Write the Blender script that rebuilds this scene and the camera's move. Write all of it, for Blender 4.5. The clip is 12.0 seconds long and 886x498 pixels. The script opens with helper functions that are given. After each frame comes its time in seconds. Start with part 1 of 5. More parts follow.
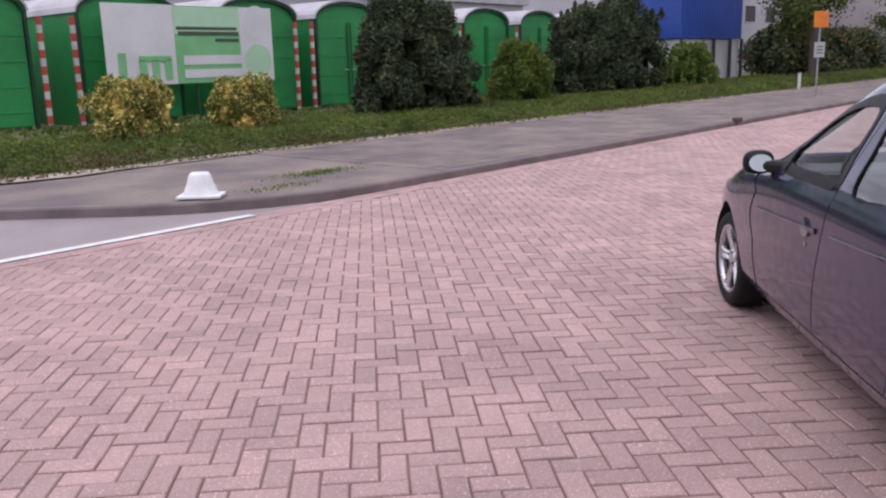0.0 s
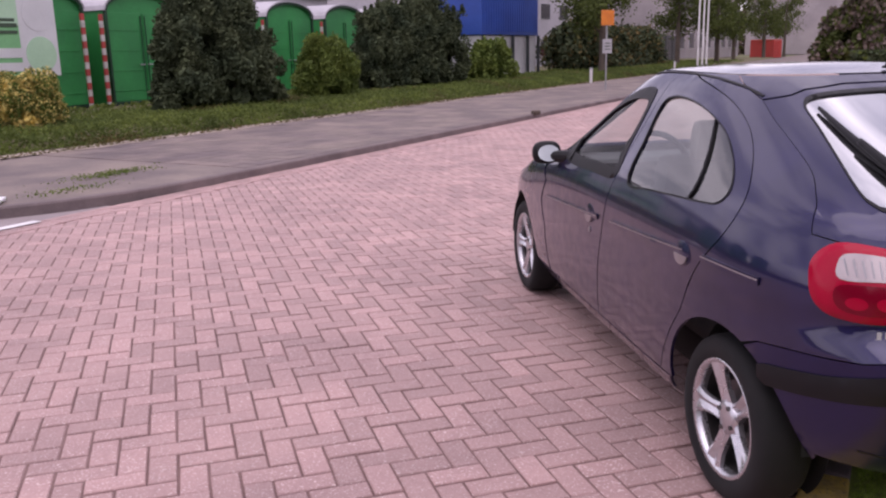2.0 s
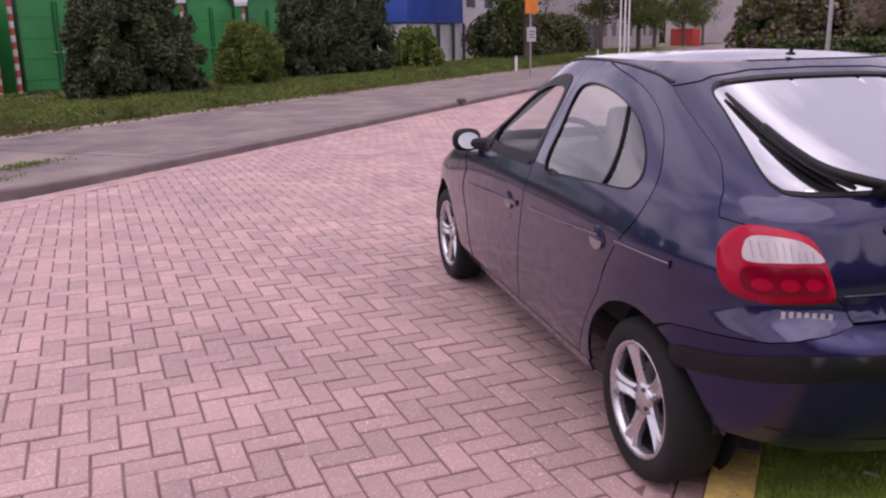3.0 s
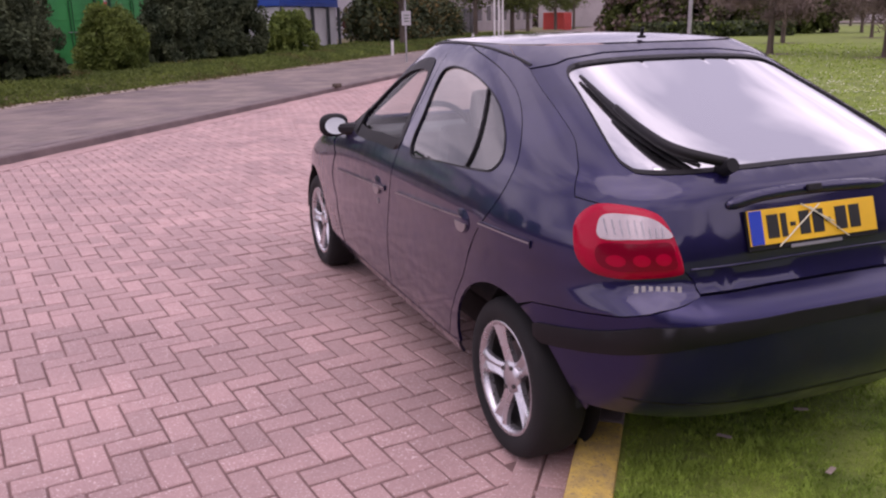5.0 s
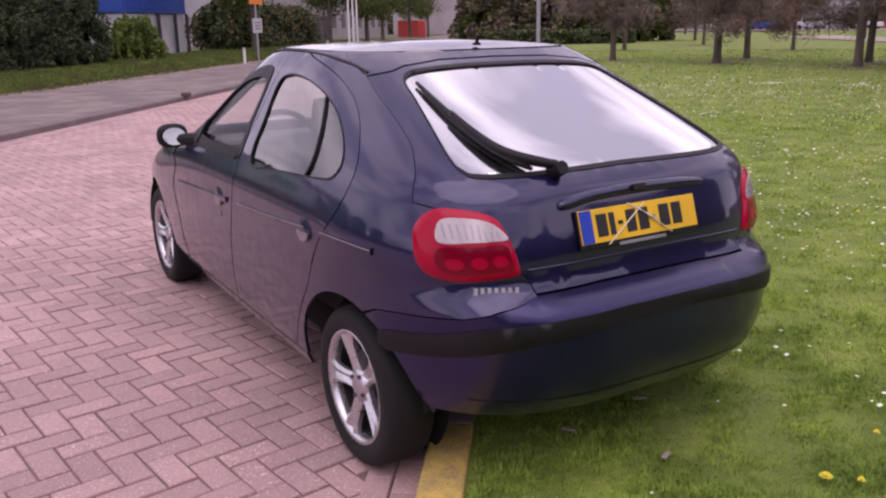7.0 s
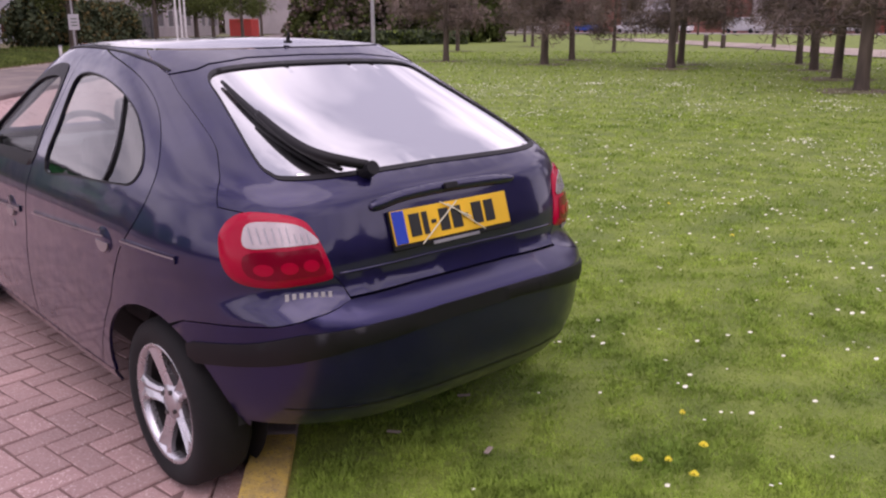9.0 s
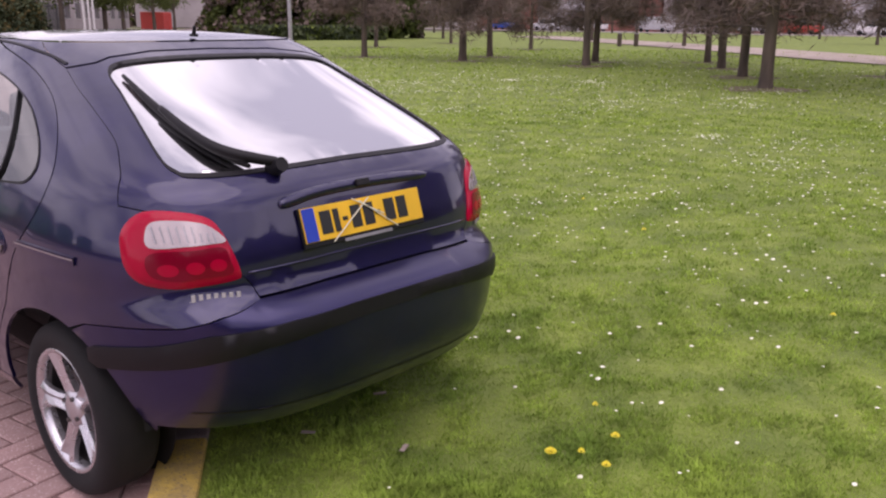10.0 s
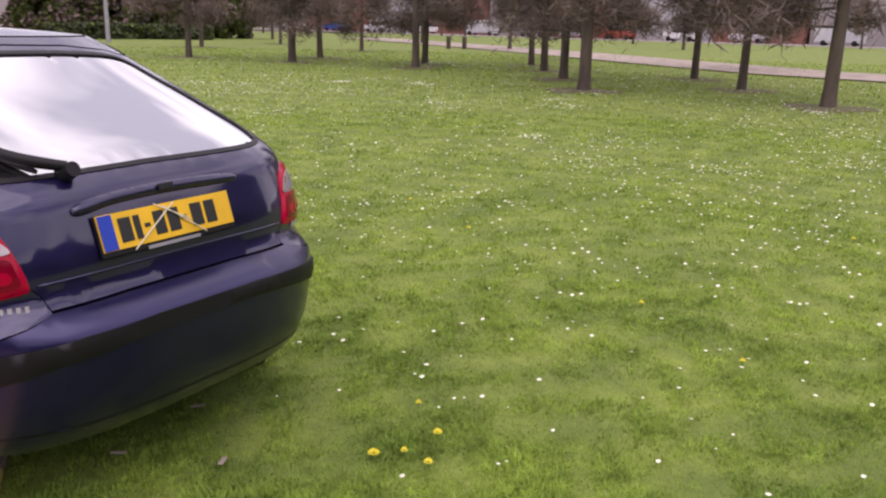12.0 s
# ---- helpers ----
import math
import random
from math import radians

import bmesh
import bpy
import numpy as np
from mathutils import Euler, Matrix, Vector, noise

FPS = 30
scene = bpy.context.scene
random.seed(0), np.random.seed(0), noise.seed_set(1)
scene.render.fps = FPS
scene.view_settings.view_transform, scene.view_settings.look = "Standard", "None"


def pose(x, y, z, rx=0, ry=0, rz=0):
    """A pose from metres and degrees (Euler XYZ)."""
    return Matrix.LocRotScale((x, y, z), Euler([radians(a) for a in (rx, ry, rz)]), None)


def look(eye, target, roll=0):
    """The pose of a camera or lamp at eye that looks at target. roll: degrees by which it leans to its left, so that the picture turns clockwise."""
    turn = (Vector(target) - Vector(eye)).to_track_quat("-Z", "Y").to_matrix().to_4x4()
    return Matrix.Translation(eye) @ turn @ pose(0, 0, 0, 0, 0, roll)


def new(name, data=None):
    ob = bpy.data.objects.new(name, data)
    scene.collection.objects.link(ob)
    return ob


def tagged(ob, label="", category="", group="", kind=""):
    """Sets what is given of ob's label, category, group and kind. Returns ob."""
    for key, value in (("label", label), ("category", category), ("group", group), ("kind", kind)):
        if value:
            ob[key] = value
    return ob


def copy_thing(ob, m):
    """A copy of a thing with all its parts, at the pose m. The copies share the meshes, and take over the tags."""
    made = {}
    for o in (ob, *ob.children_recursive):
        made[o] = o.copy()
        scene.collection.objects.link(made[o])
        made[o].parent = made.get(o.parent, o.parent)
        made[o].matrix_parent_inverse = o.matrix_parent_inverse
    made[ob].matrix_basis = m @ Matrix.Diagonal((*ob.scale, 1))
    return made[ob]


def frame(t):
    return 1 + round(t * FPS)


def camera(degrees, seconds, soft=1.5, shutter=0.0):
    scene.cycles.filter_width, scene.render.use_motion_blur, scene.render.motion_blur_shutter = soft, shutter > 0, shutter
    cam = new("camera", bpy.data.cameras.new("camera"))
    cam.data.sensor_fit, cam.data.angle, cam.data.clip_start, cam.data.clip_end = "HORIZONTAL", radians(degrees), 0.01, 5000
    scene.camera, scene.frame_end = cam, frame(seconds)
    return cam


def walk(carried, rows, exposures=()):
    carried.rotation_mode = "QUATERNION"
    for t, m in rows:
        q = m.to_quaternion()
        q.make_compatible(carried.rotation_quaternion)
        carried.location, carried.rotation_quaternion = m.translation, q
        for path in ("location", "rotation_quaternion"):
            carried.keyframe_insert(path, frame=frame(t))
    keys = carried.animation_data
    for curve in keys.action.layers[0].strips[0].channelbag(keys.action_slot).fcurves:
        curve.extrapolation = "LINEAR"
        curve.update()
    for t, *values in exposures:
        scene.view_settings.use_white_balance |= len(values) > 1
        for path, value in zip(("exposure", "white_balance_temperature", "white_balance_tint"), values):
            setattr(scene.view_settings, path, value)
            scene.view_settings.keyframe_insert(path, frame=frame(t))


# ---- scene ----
cam = camera(55.0, 12.0, soft=2.2)
PATH = [
    (0, (-2.17, -2.532, 1.523), (-2.31, -0.584, 1.094), -1.5),
    (0.5, (-2.139, -2.504, 1.52), (-2.172, -0.549, 1.096), -1.4),
    (1, (-2.124, -2.511, 1.52), (-2.031, -0.56, 1.09), -1.2),
    (1.5, (-2.113, -2.516, 1.517), (-1.908, -0.577, 1.075), -1.2),
    (2, (-2.095, -2.516, 1.517), (-1.808, -0.589, 1.067), -1.3),
    (2.5, (-2.077, -2.516, 1.515), (-1.71, -0.606, 1.048), -1.4),
    (3, (-2.049, -2.506, 1.51), (-1.603, -0.617, 1.031), -1.2),
    (5, (-1.982, -2.512, 1.507), (-1.281, -0.712, 0.988), -1.2),
    (5.5, (-1.965, -2.509, 1.503), (-1.194, -0.737, 0.988), -1.0),
    (6, (-1.946, -2.521, 1.504), (-1.103, -0.782, 0.99), -0.9),
    (6.5, (-1.932, -2.532, 1.504), (-1.015, -0.83, 0.994), -0.9),
    (8.5, (-1.83, -2.538, 1.5), (-0.627, -1.025, 0.988), -0.9),
    (9, (-1.807, -2.548, 1.495), (-0.525, -1.101, 0.983), -0.3),
    (9.5, (-1.79, -2.549, 1.494), (-0.442, -1.167, 0.972), 0.1),
    (10, (-1.775, -2.556, 1.492), (-0.363, -1.239, 0.972), 0.4),
    (10.5, (-1.766, -2.572, 1.492), (-0.294, -1.323, 0.969), 0.8),
    (11, (-1.747, -2.583, 1.49), (-0.217, -1.404, 0.97), 1.0),
    (11.5, (-1.729, -2.595, 1.489), (-0.14, -1.495, 0.971), 1.0),
    (12, (-1.712, -2.606, 1.487), (-0.07, -1.586, 0.976), 1.3),
]
walk(cam, [(t, look(eye, target, roll)) for t, eye, target, roll in PATH], [(0.0, 0.02, 6100, 17), (1.5, 0.03, 6320, 27), (5.5, -0.02, 6450, 37), (9.0, 0.05, 6480, 33), (12.0, 0.22, 6650, 26)])


# ---- light ----
SUN_EL, SUN_AZ = 68.0, 215.0
world = bpy.data.worlds.new("sky")
scene.world = world
world.use_nodes = True
wn = world.node_tree.nodes
wl = world.node_tree.links
wn.clear()
w_out = wn.new("ShaderNodeOutputWorld")
w_bg = wn.new("ShaderNodeBackground")
w_sky = wn.new("ShaderNodeTexSky")
w_sky.sky_type = "NISHITA"
w_sky.sun_disc = False
w_sky.sun_elevation, w_sky.sun_rotation = radians(SUN_EL), radians(SUN_AZ)
w_tc = wn.new("ShaderNodeTexCoord")
w_map = wn.new("ShaderNodeMapping")
w_map.inputs["Scale"].default_value = (1.6, 1.6, 4.0)
w_noise = wn.new("ShaderNodeTexNoise")
w_noise.inputs["Scale"].default_value = 1.7
w_noise.inputs["Detail"].default_value = 6.0
w_ramp = wn.new("ShaderNodeValToRGB")
w_ramp.color_ramp.elements[0].position, w_ramp.color_ramp.elements[0].color = 0.36, (5.4, 5.4, 6.2, 1)
w_ramp.color_ramp.elements[1].position, w_ramp.color_ramp.elements[1].color = 0.60, (13.0, 12.7, 13.0, 1)
w_mix = wn.new("ShaderNodeMixRGB")
w_mix.inputs[0].default_value = 0.85
wl.new(w_tc.outputs["Generated"], w_map.inputs["Vector"])
wl.new(w_map.outputs["Vector"], w_noise.inputs["Vector"])
wl.new(w_noise.outputs["Fac"], w_ramp.inputs["Fac"])
wl.new(w_sky.outputs["Color"], w_mix.inputs[1])
wl.new(w_ramp.outputs["Color"], w_mix.inputs[2])
wl.new(w_mix.outputs["Color"], w_bg.inputs["Color"])
w_bg.inputs["Strength"].default_value = 0.125
wl.new(w_bg.outputs["Background"], w_out.inputs["Surface"])
sun_data = bpy.data.lights.new("sun", "SUN")
sun_data.energy, sun_data.angle, sun_data.color = 1.1, radians(60), (1.0, 0.95, 0.88)
sun = new("sun", sun_data)
sun_az = radians(SUN_AZ)
sun.matrix_world = look((30 * math.sin(sun_az), 30 * math.cos(sun_az), 30 * math.tan(radians(SUN_EL))), (0, 0, 0))


# ---- materials ----
def tree_of(name):
    m = bpy.data.materials.new(name)
    m.use_nodes = True
    nt = m.node_tree
    return m, nt, nt.nodes["Principled BSDF"]


def node(nt, kind, **values):
    n = nt.nodes.new(kind)
    for key, value in values.items():
        n.inputs[key.replace("_", " ")].default_value = value
    return n


def mix(nt, fac, a, b, mode="MIX"):
    n = nt.nodes.new("ShaderNodeMixRGB")
    n.blend_type = mode
    for socket, v in zip(n.inputs, (fac, a, b)):
        if isinstance(v, bpy.types.NodeSocket):
            nt.links.new(v, socket)
        else:
            socket.default_value = v if not isinstance(v, tuple) else (*v, 1.0)
    return n.outputs[0]


def ramp(nt, source, lo, hi, a=(0, 0, 0), b=(1, 1, 1)):
    n = nt.nodes.new("ShaderNodeValToRGB")
    n.color_ramp.elements[0].position, n.color_ramp.elements[0].color = lo, (*a, 1)
    n.color_ramp.elements[1].position, n.color_ramp.elements[1].color = hi, (*b, 1)
    nt.links.new(source, n.inputs[0])
    return n.outputs[0]


def noise_at(nt, scale, detail=4.0, rough=0.55, stretch=None):
    tc = nt.nodes.new("ShaderNodeNewGeometry")
    n = node(nt, "ShaderNodeTexNoise", Scale=scale, Detail=detail, Roughness=rough)
    if stretch:
        mp = node(nt, "ShaderNodeMapping", Scale=stretch)
        nt.links.new(tc.outputs["Position"], mp.inputs["Vector"])
        nt.links.new(mp.outputs["Vector"], n.inputs["Vector"])
    else:
        nt.links.new(tc.outputs["Position"], n.inputs["Vector"])
    return n.outputs["Fac"]


def bump(nt, bsdf, source, strength=0.3, distance=0.01):
    n = node(nt, "ShaderNodeBump", Strength=strength, Distance=distance)
    nt.links.new(source, n.inputs["Height"])
    nt.links.new(n.outputs["Normal"], bsdf.inputs["Normal"])


def rough_mat(name, a, b, scale=6.0, fine=60.0, rough=0.8, relief=0.25, metal=0.0, island=0.0, per_object=0.0, stretch=None, depth=0.01, speck=None):
    """Two tones mottled at two scales, with fine relief; island or per_object adds a spread from piece to piece."""
    m, nt, p = tree_of(name)
    big = ramp(nt, noise_at(nt, scale, stretch=stretch), 0.35, 0.65)
    tone = mix(nt, big, a, b)
    grain = noise_at(nt, fine, 3.0, stretch=stretch)
    tone = mix(nt, 0.5, tone, ramp(nt, grain, 0.3, 0.75, (0.45, 0.45, 0.45), (0.62, 0.62, 0.62)), "OVERLAY")
    if speck:
        tone = mix(nt, ramp(nt, noise_at(nt, 120.0, 2.0), 0.60, 0.67), tone, speck)
    if island or per_object:
        if island:
            g = nt.nodes.new("ShaderNodeNewGeometry").outputs["Random Per Island"]
        else:
            g = nt.nodes.new("ShaderNodeObjectInfo").outputs["Random"]
        k = island or per_object
        tone = mix(nt, 1.0, tone, ramp(nt, g, 0.0, 1.0, (1 - k, 1 - k, 1 - k), (1 + k, 1 + k * 0.8, 1 + k * 0.8)), "MULTIPLY")
    nt.links.new(tone, p.inputs["Base Color"])
    p.inputs["Roughness"].default_value = rough
    p.inputs["Metallic"].default_value = metal
    if relief:
        bump(nt, p, grain, relief, depth)
    return m


def gloss_mat(name, color, rough=0.3, metal=0.0, coat=0.0, speck=0.0):
    m, nt, p = tree_of(name)
    n = noise_at(nt, 5.0)
    dark = tuple(c * 0.82 for c in color)
    nt.links.new(mix(nt, ramp(nt, n, 0.35, 0.65), dark, color), p.inputs["Base Color"])
    r = ramp(nt, noise_at(nt, 14.0), 0.3, 0.7, (rough * 0.8,) * 3, (min(1, rough * 1.25),) * 3)
    nt.links.new(r, p.inputs["Roughness"])
    p.inputs["Metallic"].default_value = metal
    p.inputs["Coat Weight"].default_value = coat
    p.inputs["Coat Roughness"].default_value = 0.04
    if speck:
        bump(nt, p, noise_at(nt, 400.0), speck, 0.002)
    return m


def glass_mat(name, color=(1, 1, 1), rough=0.0, ior=1.45):
    m, nt, p = tree_of(name)
    p.inputs["Base Color"].default_value = (*color, 1)
    p.inputs["Roughness"].default_value = rough
    p.inputs["Transmission Weight"].default_value = 1.0
    p.inputs["IOR"].default_value = ior
    return m


def pane_mat(name, tint, gloss=0.12, ior=1.7):
    """Thin tinted pane: clear through, with a mirror-like gloss."""
    m, nt, p = tree_of(name)
    nt.nodes.remove(p)
    tr = node(nt, "ShaderNodeBsdfTransparent", Color=(*tint, 1))
    gl = node(nt, "ShaderNodeBsdfGlossy", Roughness=0.02)
    fr = node(nt, "ShaderNodeFresnel", IOR=ior)
    mx = nt.nodes.new("ShaderNodeMixShader")
    ad = nt.nodes.new("ShaderNodeMath")
    ad.operation = "ADD"
    ad.inputs[1].default_value = gloss
    nt.links.new(fr.outputs[0], ad.inputs[0])
    nt.links.new(ad.outputs[0], mx.inputs[0])
    nt.links.new(tr.outputs[0], mx.inputs[1])
    nt.links.new(gl.outputs[0], mx.inputs[2])
    nt.links.new(mx.outputs[0], nt.nodes["Material Output"].inputs["Surface"])
    return m


def leafy_mat(name, a, b, scale, spread, through_share):
    """Thin leaves that let part of the light through, in two tones, each leaf a little different."""
    m, nt, p = tree_of(name)
    tone = mix(nt, ramp(nt, noise_at(nt, scale), 0.35, 0.65), a, b)
    tone = mix(nt, 1.0, tone, ramp(nt, noise_at(nt, scale * 5, 3.0), 0.35, 0.7, (0.68,) * 3, (1.2,) * 3), "MULTIPLY")
    g = nt.nodes.new("ShaderNodeNewGeometry").outputs["Random Per Island"]
    tone = mix(nt, 1.0, tone, ramp(nt, g, 0.0, 1.0, (1 - spread,) * 3, (1 + spread, 1 + spread * 0.8, 1 + spread * 0.5)), "MULTIPLY")
    nt.links.new(tone, p.inputs["Base Color"])
    p.inputs["Roughness"].default_value = 0.7
    tl = nt.nodes.new("ShaderNodeBsdfTranslucent")
    nt.links.new(tone, tl.inputs["Color"])
    mx = node(nt, "ShaderNodeMixShader")
    mx.inputs[0].default_value = through_share
    nt.links.new(p.outputs[0], mx.inputs[1])
    nt.links.new(tl.outputs[0], mx.inputs[2])
    nt.links.new(mx.outputs[0], nt.nodes["Material Output"].inputs["Surface"])
    return m


BRICK = rough_mat("clinker brick", (0.43, 0.284, 0.268), (0.335, 0.222, 0.213), 1.1, 55.0, 0.78, 0.8, island=0.13, depth=0.004, speck=(0.62, 0.50, 0.48))
BRICK_OBJ = rough_mat("clinker brick near", (0.43, 0.284, 0.268), (0.335, 0.222, 0.213), 1.1, 55.0, 0.78, 0.8, per_object=0.13, depth=0.004, speck=(0.62, 0.50, 0.48))
JOINT = rough_mat("joint sand", (0.15, 0.088, 0.082), (0.205, 0.125, 0.115), 4.0, 90.0, 0.95)
PAVING = rough_mat("grey pavers", (0.135, 0.108, 0.108), (0.235, 0.19, 0.165), 0.9, 16.0, 0.9, 0.3)
TILE = rough_mat("concrete tile", (0.135, 0.108, 0.108), (0.225, 0.182, 0.16), 0.9, 16.0, 0.9, 0.3, island=0.14)
KERB = rough_mat("kerb concrete", (0.21, 0.165, 0.16), (0.14, 0.11, 0.11), 2.0, 50.0, 0.9, 0.3)
YELLOW_KERB = rough_mat("worn yellow kerb paint", (0.60, 0.42, 0.09), (0.40, 0.29, 0.10), 14.0, 60.0, 0.8, 0.5, speck=(0.22, 0.17, 0.11))
SAND = rough_mat("sandy edge", (0.41, 0.34, 0.285), (0.27, 0.22, 0.185), 1.5, 40.0, 0.95)
ASPHALT = rough_mat("worn asphalt", (0.26, 0.22, 0.225), (0.32, 0.27, 0.27), 0.9, 90.0, 0.9)
WHITE_LINE = rough_mat("white road paint", (0.78, 0.76, 0.76), (0.62, 0.60, 0.60), 8.0, 60.0, 0.7)
LAWN = rough_mat("lawn soil and moss", (0.20, 0.255, 0.045), (0.115, 0.16, 0.03), 2.6, 25.0, 0.95, 0.5, depth=0.03)
BLADE = leafy_mat("grass blades", (0.395, 0.54, 0.098), (0.22, 0.34, 0.060), 2.4, 0.15, 0.45)
GROUND = rough_mat("rough ground", (0.12, 0.14, 0.05), (0.20, 0.19, 0.10), 0.05, 1.0, 0.95)
DAISY = rough_mat("daisy petals", (0.86, 0.86, 0.70), (0.74, 0.74, 0.56), 30.0, 200.0, 0.7, 0.0)
DANDELION = rough_mat("dandelion yellow", (0.85, 0.74, 0.03), (0.78, 0.62, 0.02), 40.0, 200.0, 0.7, 0.0)
IVY = leafy_mat("ground cover leaves", (0.17, 0.225, 0.055), (0.085, 0.125, 0.034), 0.9, 0.3, 0.35)
IVY_RED = leafy_mat("brownish ground cover leaves", (0.17, 0.125, 0.055), (0.115, 0.115, 0.04), 1.2, 0.3, 0.25)
CONIFER = rough_mat("dark conifer foliage", (0.040, 0.058, 0.032), (0.080, 0.100, 0.050), 1.5, 12.0, 0.9, 0.0, island=0.25)
SHRUB = leafy_mat("light shrub leaves", (0.18, 0.24, 0.055), (0.11, 0.165, 0.04), 1.5, 0.3, 0.3)
FLOWER = rough_mat("yellow shrub blossom", (0.66, 0.54, 0.16), (0.52, 0.42, 0.12), 5.0, 30.0, 0.7, 0.0, island=0.35)
SPRING = leafy_mat("spring leaves", (0.12, 0.155, 0.045), (0.08, 0.11, 0.03), 1.0, 0.3, 0.35)
TWIG = rough_mat("bare twigs", (0.19, 0.145, 0.12), (0.13, 0.105, 0.09), 2.0, 30.0, 0.9, 0.0, island=0.3)
BARK = rough_mat("rough bark", (0.12, 0.092, 0.072), (0.068, 0.053, 0.043), 5.0, 40.0, 0.95, 0.6, stretch=(1, 1, 0.25), depth=0.02)
GREEN = rough_mat("green container steel", (0.022, 0.265, 0.065), (0.015, 0.195, 0.05), 0.7, 14.0, 0.5, 0.1)
GREEN_DARK = rough_mat("dark green steel", (0.008, 0.05, 0.02), (0.006, 0.035, 0.015), 1.5, 20.0, 0.6, 0.1)
ROOF_GREY = rough_mat("grey arched roof sheet", (0.46, 0.44, 0.47), (0.36, 0.34, 0.37), 1.5, 20.0, 0.5, 0.1)
STRIPE_RED = rough_mat("red stripe film", (0.46, 0.06, 0.05), (0.36, 0.05, 0.045), 5.0, 60.0, 0.5, 0.0)
STRIPE_WHITE = rough_mat("white stripe film", (0.60, 0.57, 0.54), (0.40, 0.38, 0.36), 5.0, 60.0, 0.5, 0.0)
BANNER_WHITE = rough_mat("white banner cloth", (0.70, 0.70, 0.71), (0.62, 0.62, 0.63), 1.2, 30.0, 0.6, 0.05)
BANNER_GREEN = rough_mat("green banner print", (0.22, 0.52, 0.24), (0.18, 0.45, 0.20), 1.2, 30.0, 0.6, 0.05)
BANNER_PALE = rough_mat("pale green banner print", (0.45, 0.68, 0.46), (0.40, 0.62, 0.42), 1.2, 30.0, 0.6, 0.05)
PRINT_DARK = rough_mat("dark print", (0.06, 0.10, 0.06), (0.05, 0.08, 0.05), 5.0, 30.0, 0.6, 0.0)
BLUE = rough_mat("blue container steel", (0.02, 0.07, 0.34), (0.015, 0.05, 0.26), 0.7, 14.0, 0.5, 0.1)
PANEL_WHITE = rough_mat("white panel", (0.50, 0.50, 0.51), (0.40, 0.40, 0.42), 0.8, 14.0, 0.6, 0.1)
WALL_GREY = rough_mat("pale grey cladding", (0.46, 0.43, 0.47), (0.38, 0.36, 0.39), 0.25, 6.0, 0.7, 0.1)
WALL_RED = rough_mat("red brick facade", (0.30, 0.11, 0.09), (0.24, 0.10, 0.085), 0.4, 9.0, 0.85, 0.2)
WALL_PALE = rough_mat("pale facade", (0.36, 0.32, 0.33), (0.29, 0.26, 0.27), 0.4, 9.0, 0.8, 0.1)
ROOF_DARK = rough_mat("dark roof", (0.10, 0.085, 0.085), (0.07, 0.06, 0.06), 0.5, 9.0, 0.7, 0.2)
FENCE = rough_mat("dark fence steel", (0.028, 0.035, 0.038), (0.02, 0.024, 0.027), 3.0, 40.0, 0.5, 0.1)
STEEL = rough_mat("galvanised steel", (0.42, 0.42, 0.44), (0.33, 0.33, 0.35), 4.0, 60.0, 0.45, 0.05, metal=0.6)
POLE_WHITE = rough_mat("white painted pole", (0.72, 0.70, 0.70), (0.62, 0.60, 0.60), 3.0, 40.0, 0.45, 0.0)
ORANGE = rough_mat("orange sign film", (0.72, 0.22, 0.03), (0.62, 0.18, 0.03), 4.0, 60.0, 0.45, 0.0)
RED_STEEL = rough_mat("red steel", (0.52, 0.06, 0.045), (0.42, 0.05, 0.04), 0.8, 14.0, 0.5, 0.1)
WINDOW_DARK = gloss_mat("dark window glass", (0.03, 0.035, 0.04), 0.08)
CONE = rough_mat("weathered white plastic", (0.84, 0.83, 0.84), (0.72, 0.71, 0.73), 6.0, 60.0, 0.55, 0.05)
SOIL = rough_mat("bare soil round trunk", (0.15, 0.12, 0.07), (0.11, 0.11, 0.045), 2.0, 30.0, 0.95, 0.3)

PAINT = gloss_mat("dark blue metallic car paint", (0.0135, 0.0105, 0.062), 0.36, 0.6, 1.0)
PAINT.node_tree.nodes["Principled BSDF"].inputs["Coat IOR"].default_value = 1.54
PAINT.node_tree.nodes["Principled BSDF"].inputs["Coat Roughness"].default_value = 0.075
PAINT.node_tree.nodes["Principled BSDF"].inputs["Specular IOR Level"].default_value = 0.25
BUMPER_PAINT = gloss_mat("dusty dark blue bumper paint", (0.0125, 0.0095, 0.068), 0.36, 0.65, 0.85)
BUMPER_PAINT.node_tree.nodes["Principled BSDF"].inputs["Coat Roughness"].default_value = 0.22
BUMPER_PAINT.node_tree.nodes["Principled BSDF"].inputs["Coat IOR"].default_value = 1.45
BUMPER_PAINT.node_tree.nodes["Principled BSDF"].inputs["Specular IOR Level"].default_value = 0.25
INNER = rough_mat("black underbody", (0.008, 0.008, 0.009), (0.012, 0.012, 0.012), 5.0, 60.0, 0.9, 0.0)
TRIM_BLACK = rough_mat("black plastic trim", (0.005, 0.005, 0.007), (0.009, 0.008, 0.010), 5.0, 200.0, 0.5, 0.15, depth=0.002)
RUBBER = rough_mat("tyre rubber", (0.005, 0.005, 0.006), (0.009, 0.008, 0.009), 8.0, 150.0, 0.9, 0.2, depth=0.003)
ALLOY = gloss_mat("silver alloy", (0.62, 0.61, 0.64), 0.28, 0.85, 0.3)
DISC = gloss_mat("worn brake steel", (0.16, 0.15, 0.15), 0.4, 0.8)
GLASS_SIDE = pane_mat("side window glass", (0.62, 0.71, 0.67), 0.10)
